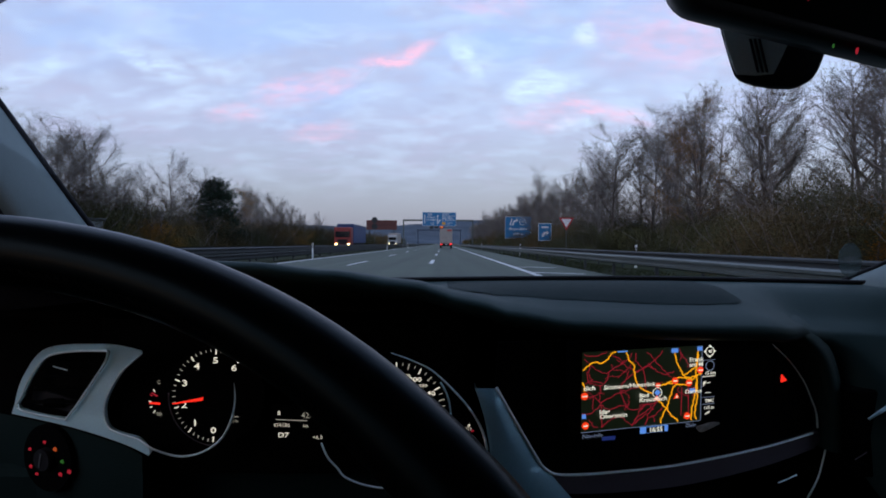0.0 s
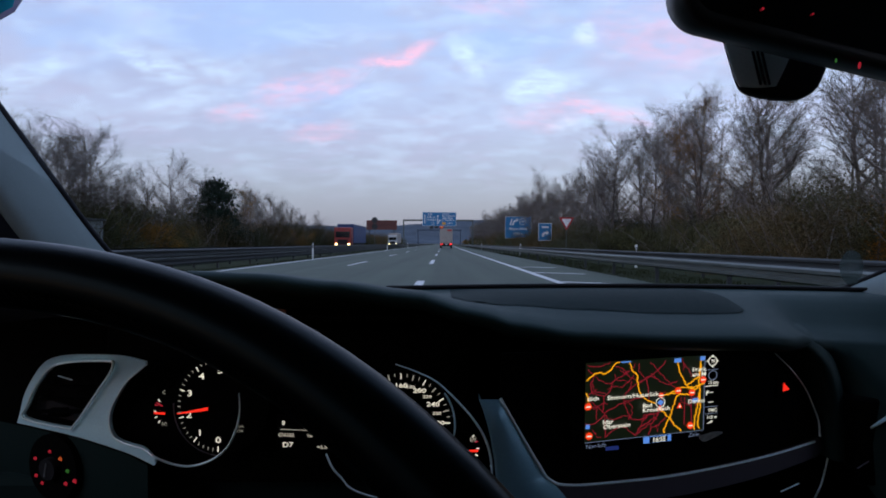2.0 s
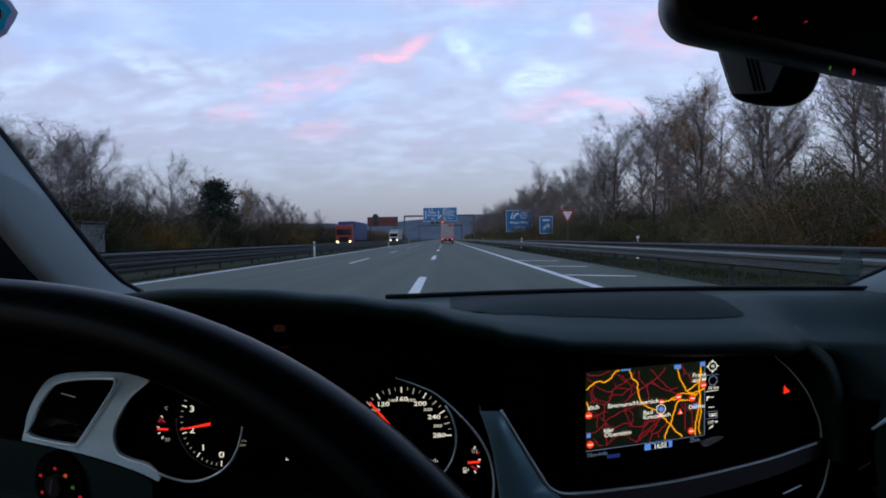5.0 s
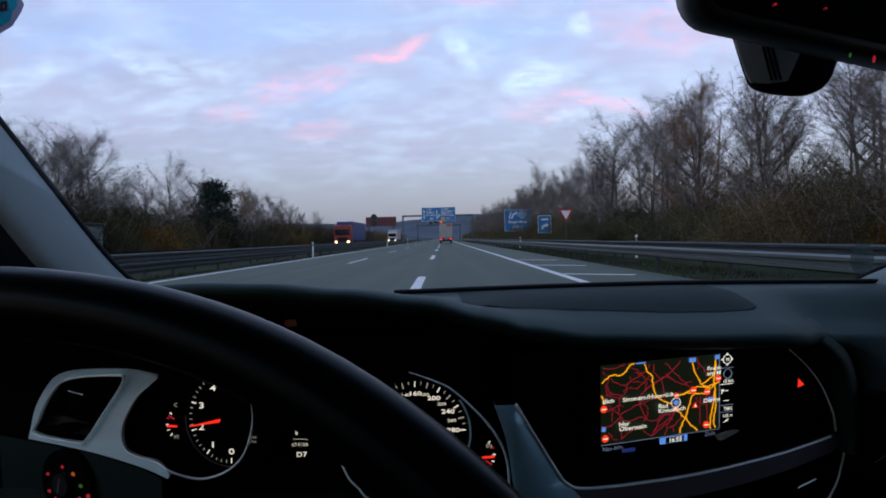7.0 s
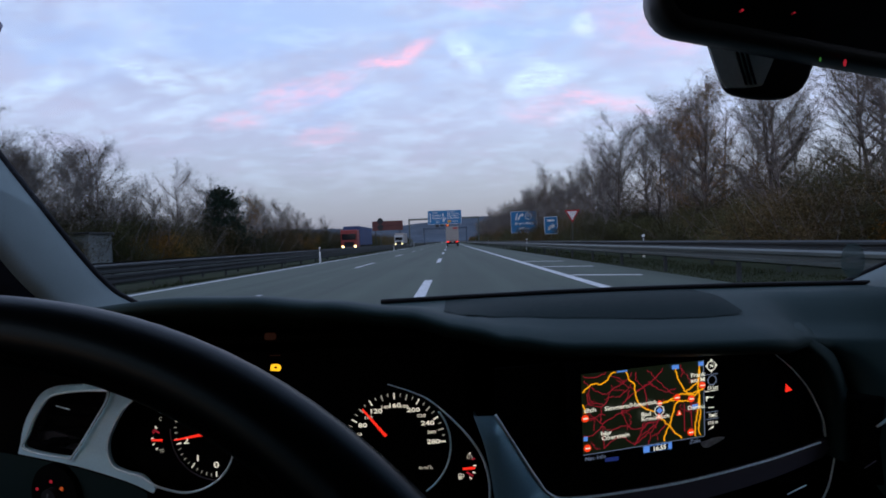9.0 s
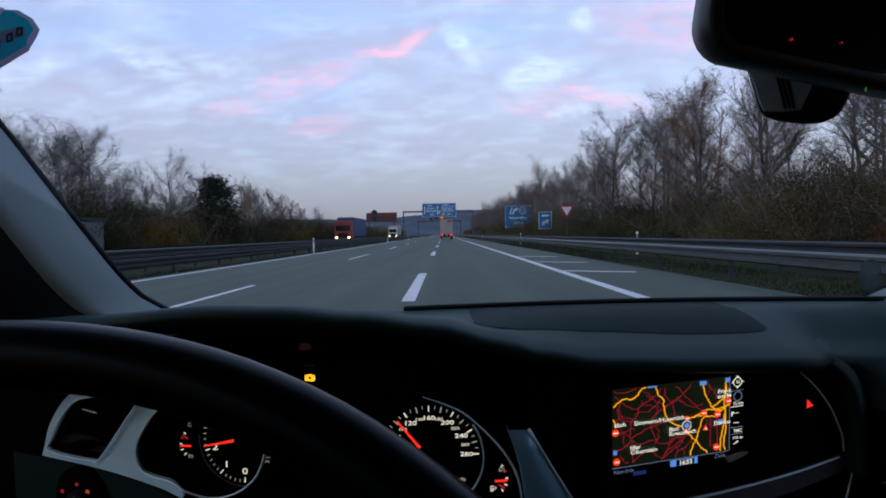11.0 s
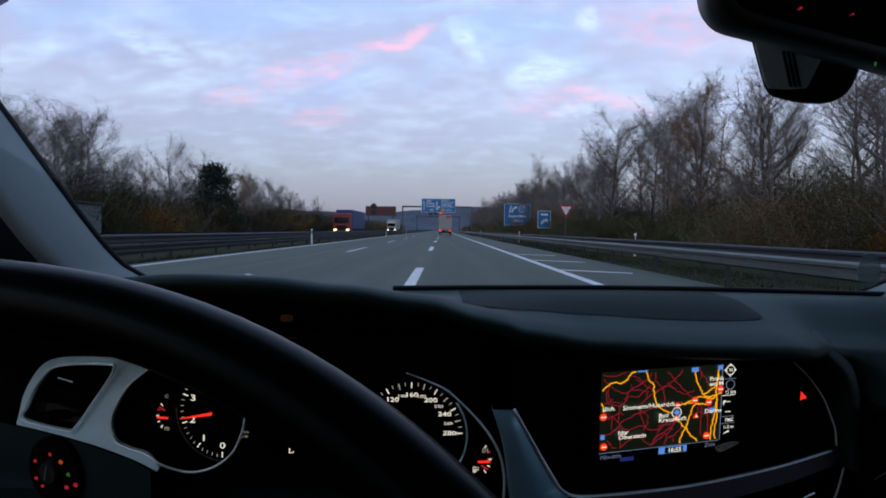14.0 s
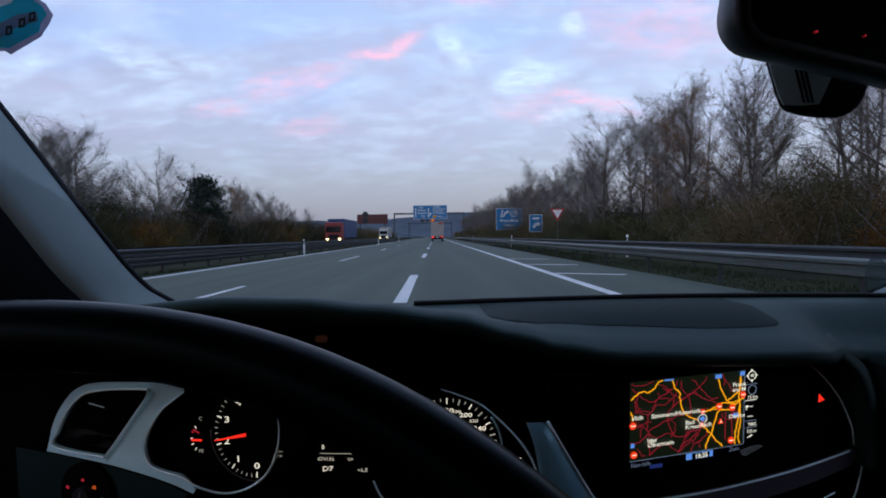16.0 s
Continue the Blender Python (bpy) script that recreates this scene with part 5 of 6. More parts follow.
    part("badge_edge", plate([(-0.030, 0.030), (0.012, 0.027), (0.024, 0.0196), (0.0297, 0.0102), (0.0262, 0.0030), (0.0208, -0.0047), (0.0193, -0.0075), (0.006, -0.0150), (-0.0064, -0.0222), (-0.011, -0.0194), (-0.030, -0.0193)], 0.0005), M_STICKER_EDGE, b, "violet-grey torn margin")
    part("badge_sheet", plate([(-0.030, 0.029), (0.008, 0.026), (0.0205, 0.0180), (0.0250, 0.0105), (0.0195, 0.0040), (0.0180, -0.0035), (0.004, -0.0110), (-0.0085, -0.0175), (-0.012, -0.0165), (-0.030, -0.0165)], 0.0003), M_STICKER, b, at=Matrix.Translation((0, 0, 0.0004)))
    part("badge_label", plate([(-0.018, -0.0105), (0.0020, 0.0015), (0.0175, 0.0050), (0.0165, 0.0125), (0.001, 0.0105), (-0.014, 0.0035), (-0.020, -0.0035)], 0.0003), M_STICKER_EDGE, b, "pale paper label", at=Matrix.Translation((0, 0, 0.0006)))
    part("torn_corner", plate([(-0.016, 0.016), (-0.004, 0.020), (0.001, 0.029), (-0.014, 0.030)], 0.0003), M_PAPER, b, "white torn paper", at=Matrix.Translation((0, 0, 0.0006)))
    for x, z in ((0.0130, 0.0085), (0.0045, 0.0035), (-0.0065, -0.0028)):
        part("print_bar", plate([(-0.0030, -0.0044), (0.0026, -0.0030), (0.0030, 0.0046), (-0.0024, 0.0032)], 0.0002, hole=[(-0.0012, -0.0022), (0.0011, -0.0016), (0.0013, 0.0022), (-0.0008, 0.0016)]), M_RUBBER, b, "dark print", at=Matrix.Translation((x, z, 0.0010)))
    g = thing("emission_badge", "faint round green badge on the windscreen corner", "sticker", pose(0.566, 0.800, 1.016, 90, 0, 20))
    part("badge_disc", disc(0.021, 0.0005, 28), sheer(mat("green_badge", (0.09, 0.16, 0.15), 0.6, vary=0.3, grain=120), 0.55), g)
    part("badge_field", bar(-0.012, 0.001, 0.012, 0.001, 0.007, 0.0003), sheer(mat("badge_print", (0.30, 0.34, 0.33), 0.6), 0.6), g, at=Matrix.Translation((0, 0, 0.0005)))


build_mirror()


# ---------------------------------------------------------------- ground and road
def sheet(name, x0, x1, y0, y1, z, nx, ny, material, rough=0.0):
    verts, faces = [], []
    for j in range(ny + 1):
        for i in range(nx + 1):
            x, y = x0 + (x1 - x0) * i / nx, y0 + (y1 - y0) * j / ny
            verts.append((x, y, z + (rough * noise.noise((x * 0.05, y * 0.05, 3.0)) if rough else 0)))
    for j in range(ny):
        for i in range(nx):
            a = j * (nx + 1) + i
            faces.append((a, a + 1, a + nx + 2, a + nx + 1))
    return raw_mesh(name, verts, faces, material)


def build_ground():
    whole("ground", sheet("ground", -3000, 3000, -600, 4200, -0.12, 8, 8, M_GRASS), M_GRASS, "dull autumn grass along the motorway", "ground", kind="structure")
    road = thing("road", "worn grey asphalt motorway with white lane markings", "road", kind="structure")
    part("carriageway", box(-8.5, -120, -0.5, 5.7, 2600, 0.0), M_ROAD, road)
    for x, w in ((3.2, 0.22), (-8.05, 0.18)):
        part("edge_line", box(x - w / 2, -60, 0.0, x + w / 2, 900, 0.005), M_LINE, road, "solid white edge line")
    dash = mesh_of(box(-0.11, 0, 0, 0.11, 6.0, 0.005), "lane_dash", M_LINE)
    thin = mesh_of(box(-0.065, 0, 0, 0.065, 6.0, 0.005), "lane_dash", M_LINE)
    for k in range(-1, 16):
        part("lane_dash", dash, M_LINE, road, at=Matrix.Translation((-0.55, 8.6 + 18 * k, 0)))
        part("lane_dash", thin, M_LINE, road, at=Matrix.Translation((-4.3, 6.0 + 18 * k, 0)))
    # gore hatching on the hard shoulder side
    for k in range(3):
        part("hatching", box(-0.10, 0, 0, 0.10, 1.85, 0.005), M_LINE, road, at=Matrix.Translation((4.98, 13.6 + 4.6 * k, 0)) @ pose(0, 0, 0, 0, 0, 62))
    opp = thing("road_opposite", "grey asphalt opposite carriageway beyond the median", "road", kind="structure")
    part("carriageway", box(-24.0, -120, -0.5, -12.5, 2600, -0.02), M_ROAD, opp)
    part("edge_line", box(-13.1, -60, -0.02, -12.9, 900, -0.015), M_LINE, opp)
    # far wooded hills, with the haze put into their bluish colour
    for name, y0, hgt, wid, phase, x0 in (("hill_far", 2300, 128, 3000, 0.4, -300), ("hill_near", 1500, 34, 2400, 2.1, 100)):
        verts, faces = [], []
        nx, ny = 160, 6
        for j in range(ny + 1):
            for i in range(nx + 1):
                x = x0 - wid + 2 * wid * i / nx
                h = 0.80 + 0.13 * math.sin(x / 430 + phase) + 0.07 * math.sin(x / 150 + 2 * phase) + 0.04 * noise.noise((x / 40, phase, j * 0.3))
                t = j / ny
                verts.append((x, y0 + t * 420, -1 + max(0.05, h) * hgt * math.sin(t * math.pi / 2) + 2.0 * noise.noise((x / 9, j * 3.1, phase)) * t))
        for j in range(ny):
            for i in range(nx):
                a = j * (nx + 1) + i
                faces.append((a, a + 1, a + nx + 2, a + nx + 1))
        whole(name, raw_mesh(name, verts, faces, M_HILL_HAZE), M_HILL_HAZE, "distant wooded hills on the horizon, haze in their bluish colour", "hill", kind="structure")


build_ground()


def build_verge():
    """Rough autumn grass along both edges of the carriageway, blade by blade."""
    rng = random.Random(31)
    for x0, x1, y1, count, m in ((5.75, 9.0, 60, 26000, M_GRASS_BLADE), (-10.0, -8.6, 60, 9000, M_GRASS_BLADE)):
        verts, faces = [], []
        for _ in range(count):
            y = 3.0 + (y1 - 3.0) * rng.random() ** 1.7
            x = rng.uniform(x0, x1)
            lush = 0.5 + 0.9 * noise.noise((x * 0.7, y * 0.35, 7.0))
            h = max(0.03, rng.uniform(0.06, 0.22) * max(0.2, lush))
            a, lean = rng.uniform(0, 2 * math.pi), rng.gauss(0, 0.45) * h
            w = rng.uniform(0.006, 0.012)
            c, q = math.cos(a), math.sin(a)
            b = len(verts)
            verts += [(x - w * c, y - w * q, -0.12), (x + w * c, y + w * q, -0.12), (x - lean * q, y + lean * c, -0.12 + h)]
            faces.append((b, b + 1, b + 2))
        whole("verge_grass", raw_mesh("verge_grass", verts, faces, m), m, "rough brownish grass along the road edge", "grass", kind="stuff")


build_verge()


# ---------------------------------------------------------------- guard rails and posts
def rail_profile(x, z, side):
    """W-beam section facing the road."""
    pts = [(0.0, 0.155), (0.03, 0.14), (0.075, 0.115), (0.075, 0.06), (0.02, 0.03), (0.02, -0.03), (0.075, -0.06), (0.075, -0.115), (0.03, -0.14), (0.0, -0.155)]
    return [(x - side * a, z + b) for a, b in pts]


def guard_rail(name, x, side, label, material, y0, y1, top=0.75, double=False):
    g = thing(name, label, "guard rail")
    for z in ([top - 0.155, top - 0.48] if double else [top - 0.155]):
        prof = rail_profile(x, z, side)
        ys = [y0 + (y1 - y0) * i / 60 for i in range(61)]
        verts = [(a + 0.015 * noise.noise((y * 0.2, z, side)), y, b + 0.012 * noise.noise((y * 0.13, side, z))) for y in ys for a, b in prof]
        k = len(prof)
        faces = [(i * k + j, i * k + j + 1, (i + 1) * k + j + 1, (i + 1) * k + j) for i in range(60) for j in range(k - 1)]
        part("beam", raw_mesh("beam", verts, faces, material), material, g)
    post = mesh_of(box(-0.05, -0.03, -0.15, 0.05, 0.03, top - 0.02, 0.008, 1), "post", M_STEEL_DARK)
    y = y0 + 2
    while y < min(y1, y0 + 150):
        part("post", post, material, g, at=Matrix.Translation((x + side * 0.06, y, 0)))
        y += 4.0
    return g


guard_rail("guard_rail", 6.5, 1, "galvanised steel guard rail along the hard shoulder", M_STEEL, 2, 420, 0.64)
guard_rail("guard_rail", 8.9, 1, "weathered second guard rail behind the shoulder", M_STEEL_DARK, 4, 420, 0.72)
guard_rail("guard_rail", -10.2, -1, "galvanised steel guard rail along the median", M_STEEL_DARK, 2, 520, 0.78, True)
guard_rail("guard_rail", -11.4, 1, "dark weathered guard rail of the opposite carriageway", M_STEEL_DARK, 2, 520, 0.80, False)


def build_posts():
    def section(z0, z1, w, cut):
        loop = [(-w, -0.05), (w, -0.05), (w * 0.6, 0.05), (-w * 0.6, 0.05)]
        bm = bmesh.new()
        lo = [bm.verts.new((x, y, z0)) for x, y in loop]
        hi = [bm.verts.new((x, y, z1 + (cut if i in (1, 2) else 0))) for i, (x, y) in enumerate(loop)]
        for i in range(4):
            bm.faces.new((lo[i], lo[(i + 1) % 4], hi[(i + 1) % 4], hi[i]))
        bm.faces.new(hi)
        bm.faces.new(lo[::-1])
        bmesh.ops.recalc_face_normals(bm, faces=bm.faces[:])
        return bm
    p = thing("delineator_post", "white plastic roadside delineator post with a black band", "delineator post", Matrix.Translation((9.6, 26.0, -0.05)), "delineator posts")
    part("post_body", section(-0.1, 0.72, 0.06, 0.0), M_POST_WHITE, p)
    part("black_band", section(0.72, 0.93, 0.061, 0.0), M_RUBBER, p, "black band with reflector")
    part("reflector", box(-0.02, -0.056, 0.75, 0.02, -0.050, 0.90), M_SIGN_WHITE, p, "white reflector")
    part("post_cap", section(0.93, 1.03, 0.060, 0.03), M_POST_WHITE, p)
    for x, y in ((7.4, 50), (7.4, 100), (7.4, 150), (-9.4, 38), (-9.4, 88), (-9.4, 138)):
        copy_thing(p, Matrix.Translation((x, y, -0.05)))


build_posts()


# ---------------------------------------------------------------- signs and gantries
def sign_board(parent, w, h, x, z, y, material, edge=0.06):
    b = part("board", box(-w / 2, -0.03, -h / 2, w / 2, 0.03, h / 2), M_SIGN_WHITE, parent, "white-edged sign panel", at=Matrix.Translation((x, y, z)))
    part("sheet", box(-w / 2 + edge, -0.036, -h / 2 + edge, w / 2 - edge, -0.031, h / 2 - edge), material, b)
    return b


def sign_text(text, size, parent, x, z, material=None, align="LEFT"):
    ob = lettering(text, size, material or M_SIGN_WHITE, parent, 0, 0, align=align, bold=size * 0.02)
    ob.matrix_local = pose(x, -0.042, z, 90, 0, 0)
    return ob


def arrow(parent, x, z, h, split=False):
    a = [(-0.09, -h / 2), (0.09, -h / 2), (0.09, h / 2 - 0.35), (0.26, h / 2 - 0.35), (0, h / 2), (-0.26, h / 2 - 0.35), (-0.09, h / 2 - 0.35)]
    part("arrow", plate(a, 0.004), M_SIGN_WHITE, parent, "white arrow", at=pose(x, -0.042, z, 90, 0, 0))
    if split:
        b = [(0.05, -h / 2 + 0.25), (0.15, -h / 2 + 0.12), (0.50, -h / 2 + 0.62), (0.62, -h / 2 + 0.52), (0.66, -h / 2 + 1.02), (0.18, -h / 2 + 0.88), (0.34, -h / 2 + 0.76)]
        part("arrow_branch", plate(b, 0.004), M_SIGN_WHITE, parent, "white branch arrow", at=pose(x, -0.046, z, 90, 0, 0))


def build_sign_gantry(y):
    g = thing("sign_gantry", "grey steel gantry carrying a large blue motorway direction sign", "sign gantry", Matrix.Translation((0, y, 0)))
    part("column", box(-9.1, -0.16, -0.3, -8.8, 0.16, 6.35, 0.02), M_STEEL, g)
    part("column", box(6.5, -0.16, -0.3, 6.8, 0.16, 6.35, 0.02), M_STEEL, g)
    part("beam", box(-9.1, -0.16, 6.05, 6.8, 0.16, 6.40, 0.02), M_STEEL, g)
    b = sign_board(g, 7.6, 3.1, -0.9, 6.5, -0.25, M_SIGN_BLUE)
    arrow(b, -3.25, 0.0, 2.0)
    for text, x, z in (("Köln", -2.6, 1.05), ("Koblenz", -2.75, 0.45), ("Dorsheim", -2.9, -0.15)):
        sign_text(text, 0.56, b, x, z)
    part("road_number_field", box(-1.95, -0.044, -1.20, -1.15, -0.038, -0.72), M_SIGN_WHITE, b, "white-edged road number field")
    part("road_number_ground", box(-1.90, -0.048, -1.15, -1.20, -0.044, -0.77), M_SIGN_BLUE, b)
    sign_text("61", 0.40, b, -1.55, -0.96, align="CENTER").matrix_local = pose(-1.55, -0.052, -0.96, 90, 0, 0)
    arrow(b, -0.35, -0.1, 2.0, True)
    for text, x, z in (("Genheim", 0.62, 1.20), ("Bin.-Sponsheim", 0.62, 0.72), ("Bingen-Mitte", 0.62, 0.24), ("St. Goar/Rhein", 0.62, -0.24)):
        sign_text(text, 0.46, b, x, z)
    part("federal_road_field", box(0.62, -0.044, -1.22, 1.42, -0.038, -0.70), M_SIGN_YELLOW, b, "yellow road number field")
    sign_text("9", 0.40, b, 1.02, -0.96, M_RUBBER, "CENTER").matrix_local = pose(1.02, -0.048, -0.96, 90, 0, 0)
    sign_text("700 m", 0.46, b, 1.75, -0.98)


def build_matrix_gantry(y):
    g = thing("matrix_gantry", "blue-grey steel gantry with railing and dark matrix displays", "sign gantry", Matrix.Translation((0, y, 0)))
    for x in (-10.4, 7.0):
        part("column", box(x - 0.32, -0.3, -0.3, x + 0.32, 0.3, 6.4, 0.04), M_GANTRY, g)
    part("deck", box(-10.9, -0.5, 6.1, 7.5, 0.5, 6.9, 0.05), M_GANTRY, g)
    for k in range(15):
        x = -10.7 + 18.0 * k / 14
        part("railing_post", box(x - 0.03, -0.48, 6.9, x + 0.03, -0.42, 8.0), M_GANTRY, g)
    for z in (7.45, 7.98):
        part("railing_bar", box(-10.75, -0.48, z - 0.03, 7.4, -0.42, z + 0.03), M_GANTRY, g)
    for x, z, lit in ((-4.9, 7.75, False), (-2.8, 7.95, False), (-0.7, 7.75, True)):
        d = part("display", box(-0.75, -0.15, -0.75, 0.75, 0.15, 0.75, 0.03), M_STEEL, g, "framed square display", at=Matrix.Translation((x, -0.7, z)))
        part("display_face", box(-0.68, -0.158, -0.68, 0.68, -0.151, 0.68), M_DISPLAY_BLACK, d)
        if lit:
            ring = [(0.5 * math.cos(2 * math.pi * k / 24), -0.17, 0.5 * math.sin(2 * math.pi * k / 24)) for k in range(24)]
            part("lit_ring", tube(ring, 0.09, 6, True, normal=(0, 1, 0)), M_RED_GLOW, d, "glowing red ring")
            part("lit_digits", box(-0.28, -0.17, -0.16, 0.28, -0.160, 0.16), M_AMBER, d, "glowing amber digits")
    part("cabinet", box(7.7, -0.5, -0.2, 8.6, 0.3, 1.3, 0.04), M_STEEL, g, "grey switch cabinet")


build_sign_gantry(118)
build_matrix_gantry(215)


def road_signs():
    e = thing("exit_sign", "blue motorway exit sign with white lettering on two posts", "road sign", Matrix.Translation((13.2, 92, 0)))
    for x in (-1.3, 1.3):
        part("post", cylinder((x, 0.08, -0.3), (x, 0.08, 5.4), 0.07, n=10), M_STEEL, e)
    b = sign_board(e, 4.6, 3.8, 0, 3.9, -0.02, M_SIGN_BLUE)
    for loop in ([(-1.55, 0.35), (-1.30, 0.35), (-1.02, 1.55), (-1.20, 1.55)], [(-1.14, 0.35), (-0.86, 0.35), (-0.62, 0.95), (-0.28, 1.10), (-0.24, 0.92), (0.06, 1.38), (-0.40, 1.62), (-0.34, 1.38), (-0.80, 1.20)]):
        part("exit_symbol", plate(loop, 0.004), M_SIGN_WHITE, b, "white forking lane symbol", at=pose(0, -0.042, 0, 90, 0, 0))
    ring = [(0.55 * math.cos(2 * math.pi * k / 24), -0.045, 0.55 * math.sin(2 * math.pi * k / 24)) for k in range(24)]
    part("number_ring", tube([(x + 0.8, y, z + 1.0) for x, y, z in ring], 0.06, 6, True, normal=(0, 1, 0)), M_SIGN_WHITE, b, "white ring")
    sign_text("49", 0.55, b, 0.8, 1.0, align="CENTER")
    sign_text("Bingen-Mitte", 0.62, b, 0, -0.25, align="CENTER")
    sign_text("1000 m", 0.62, b, 0, -1.15, align="CENTER")
    y = thing("yield_sign", "red and white triangular give-way sign on a grey post", "road sign", Matrix.Translation((10.4, 44, 0)))
    part("post", cylinder((0, 0.05, -0.3), (0, 0.05, 3.2), 0.035, n=10), M_STEEL, y)
    part("plate", plate([(-0.63, 0.36), (0.63, 0.36), (0, -0.73)], 0.01), M_SIGN_RED, y, "red sign plate", at=pose(0, 0, 2.9, 90, 0, 0))
    part("face", plate([(-0.42, 0.24), (0.42, 0.24), (0, -0.48)], 0.004), M_SIGN_WHITE, y, "white inner triangle", at=pose(0, -0.006, 2.9, 90, 0, 0))
    p = thing("parking_sign", "small blue sign with a white arrow beside the road", "road sign", Matrix.Translation((11.7, 60, 0)))
    part("post", cylinder((0, 0.06, -0.3), (0, 0.06, 2.9), 0.04, n=10), M_STEEL, p)
    b = sign_board(p, 1.5, 2.0, 0, 2.4, 0, M_SIGN_BLUE, 0.05)
    part("arrow", plate([(-0.35, -0.6), (-0.17, -0.6), (-0.17, -0.05), (0.15, -0.05), (0.15, 0.15), (0.5, -0.14), (0.15, -0.43), (0.15, -0.23), (-0.35, -0.23)], 0.004), M_SIGN_WHITE, b, "white bent arrow", at=pose(0, -0.042, 0.05, 90, 0, 0))
    part("print_bar", box(-0.4, -0.042, 0.45, 0.4, -0.037, 0.65), M_SIGN_WHITE, b)
    t = thing("brown_board", "large dark brown information board over the opposite carriageway", "road sign", Matrix.Translation((-21.0, 178, 0)))
    for x in (-4.2, 4.2):
        part("post", box(x - 0.15, 0.1, -0.3, x + 0.15, 0.4, 7.2), M_STEEL_DARK, t)
    part("board", box(-5.2, -0.08, 5.6, 5.2, 0.08, 8.8, 0.02), M_SIGN_BROWN, t)
    part("board_seam", box(-5.18, -0.10, 7.15, 5.18, -0.085, 7.22), M_RUBBER, t)


road_signs()


# ---------------------------------------------------------------- lorries
def wheel_part(parent, x, y, r=0.5):
    w = part("wheel", cylinder((-0.14, 0, 0), (0.14, 0, 0), r, n=20), M_TYRE, parent, at=Matrix.Translation((x, y, r)))
    part("rim", cylinder((-0.15, 0, 0), (0.15, 0, 0), r * 0.55, n=14), M_STEEL, w)


def lorry(name, x, y, label, towards, tarp, cab, lit):
    """A box lorry; towards: it faces the viewer."""
    t = thing(name, label, "lorry", Matrix.Translation((x, y, 0)))
    back = 0.0 if not towards else 2.3
    part("trailer", box(-1.27, back, 1.05, 1.27, back + 12.5, 3.95, 0.04), tarp, t, "tarpaulin-covered trailer")
    part("chassis", box(-1.1, back + 0.1, 0.62, 1.1, back + 12, 1.04), M_RUBBER, t)
    for k in (1.2, 2.5, 3.8):
        for s in (-1.05, 1.05):
            wheel_part(t, s, back + (k if not towards else 12.4 - k))
    if towards:
        part("cab", box(-1.24, 0.0, 0.55, 1.24, 2.1, 3.35, 0.12, 3), cab, t)
        part("windscreen", box(-1.08, -0.03, 1.85, 1.08, 0.05, 2.75, 0.03), M_GLASS_DARK, t, "dark windscreen")
        part("grille", box(-0.75, -0.03, 0.85, 0.75, 0.04, 1.55, 0.03), M_RUBBER, t)
        part("bumper", box(-1.25, -0.08, 0.40, 1.25, 0.10, 0.80, 0.05), M_STEEL_DARK, t)
        for s in (-0.92, 0.92):
            part("headlight", box(s - 0.17, -0.12, 0.72, s + 0.17, -0.05, 0.98, 0.03), M_HEAD, t, "lit headlight")
            wheel_part(t, s * 1.1, 0.9)
    else:
        part("rear_door", box(-1.20, -0.04, 1.15, -0.02, -0.005, 3.85, 0.01), tarp, t)
        part("rear_door", box(0.02, -0.04, 1.15, 1.20, -0.005, 3.85, 0.01), tarp, t)
        part("underrun_bar", box(-1.2, -0.05, 0.48, 1.2, 0.05, 0.64), M_RUBBER, t)
        for s in (-0.92, 0.92):
            part("tail_light", box(s - 0.24, -0.09, 0.80, s + 0.24, -0.02, 0.98, 0.02), M_TAIL, t, "glowing red tail light")
        part("number_field", box(-0.26, -0.08, 0.80, 0.26, -0.03, 0.92), M_SIGN_WHITE, t)
        part("marker_panel", box(0.15, -0.05, 3.45, 1.1, -0.042, 3.8), M_SIGN_RED, t, "red marker panel")
        part("cab", box(-1.2, 13.0, 0.55, 1.2, 15.0, 3.4, 0.12), M_CAB_WHITE, t)
    return t


lorry("lorry", 0.6, 104, "grey box lorry with red tail lights driving ahead", False, M_TRUCK_GREY, M_CAB_WHITE, True)
lorry("lorry", -15.0, 78, "red lorry with blue trailer and lit headlights", True, M_TRUCK_BLUE, M_CAB, True)
lorry("lorry", -14.6, 150, "white lorry with lit headlights on the opposite side", True, M_TRUCK_GREY, M_CAB_WHITE, True)


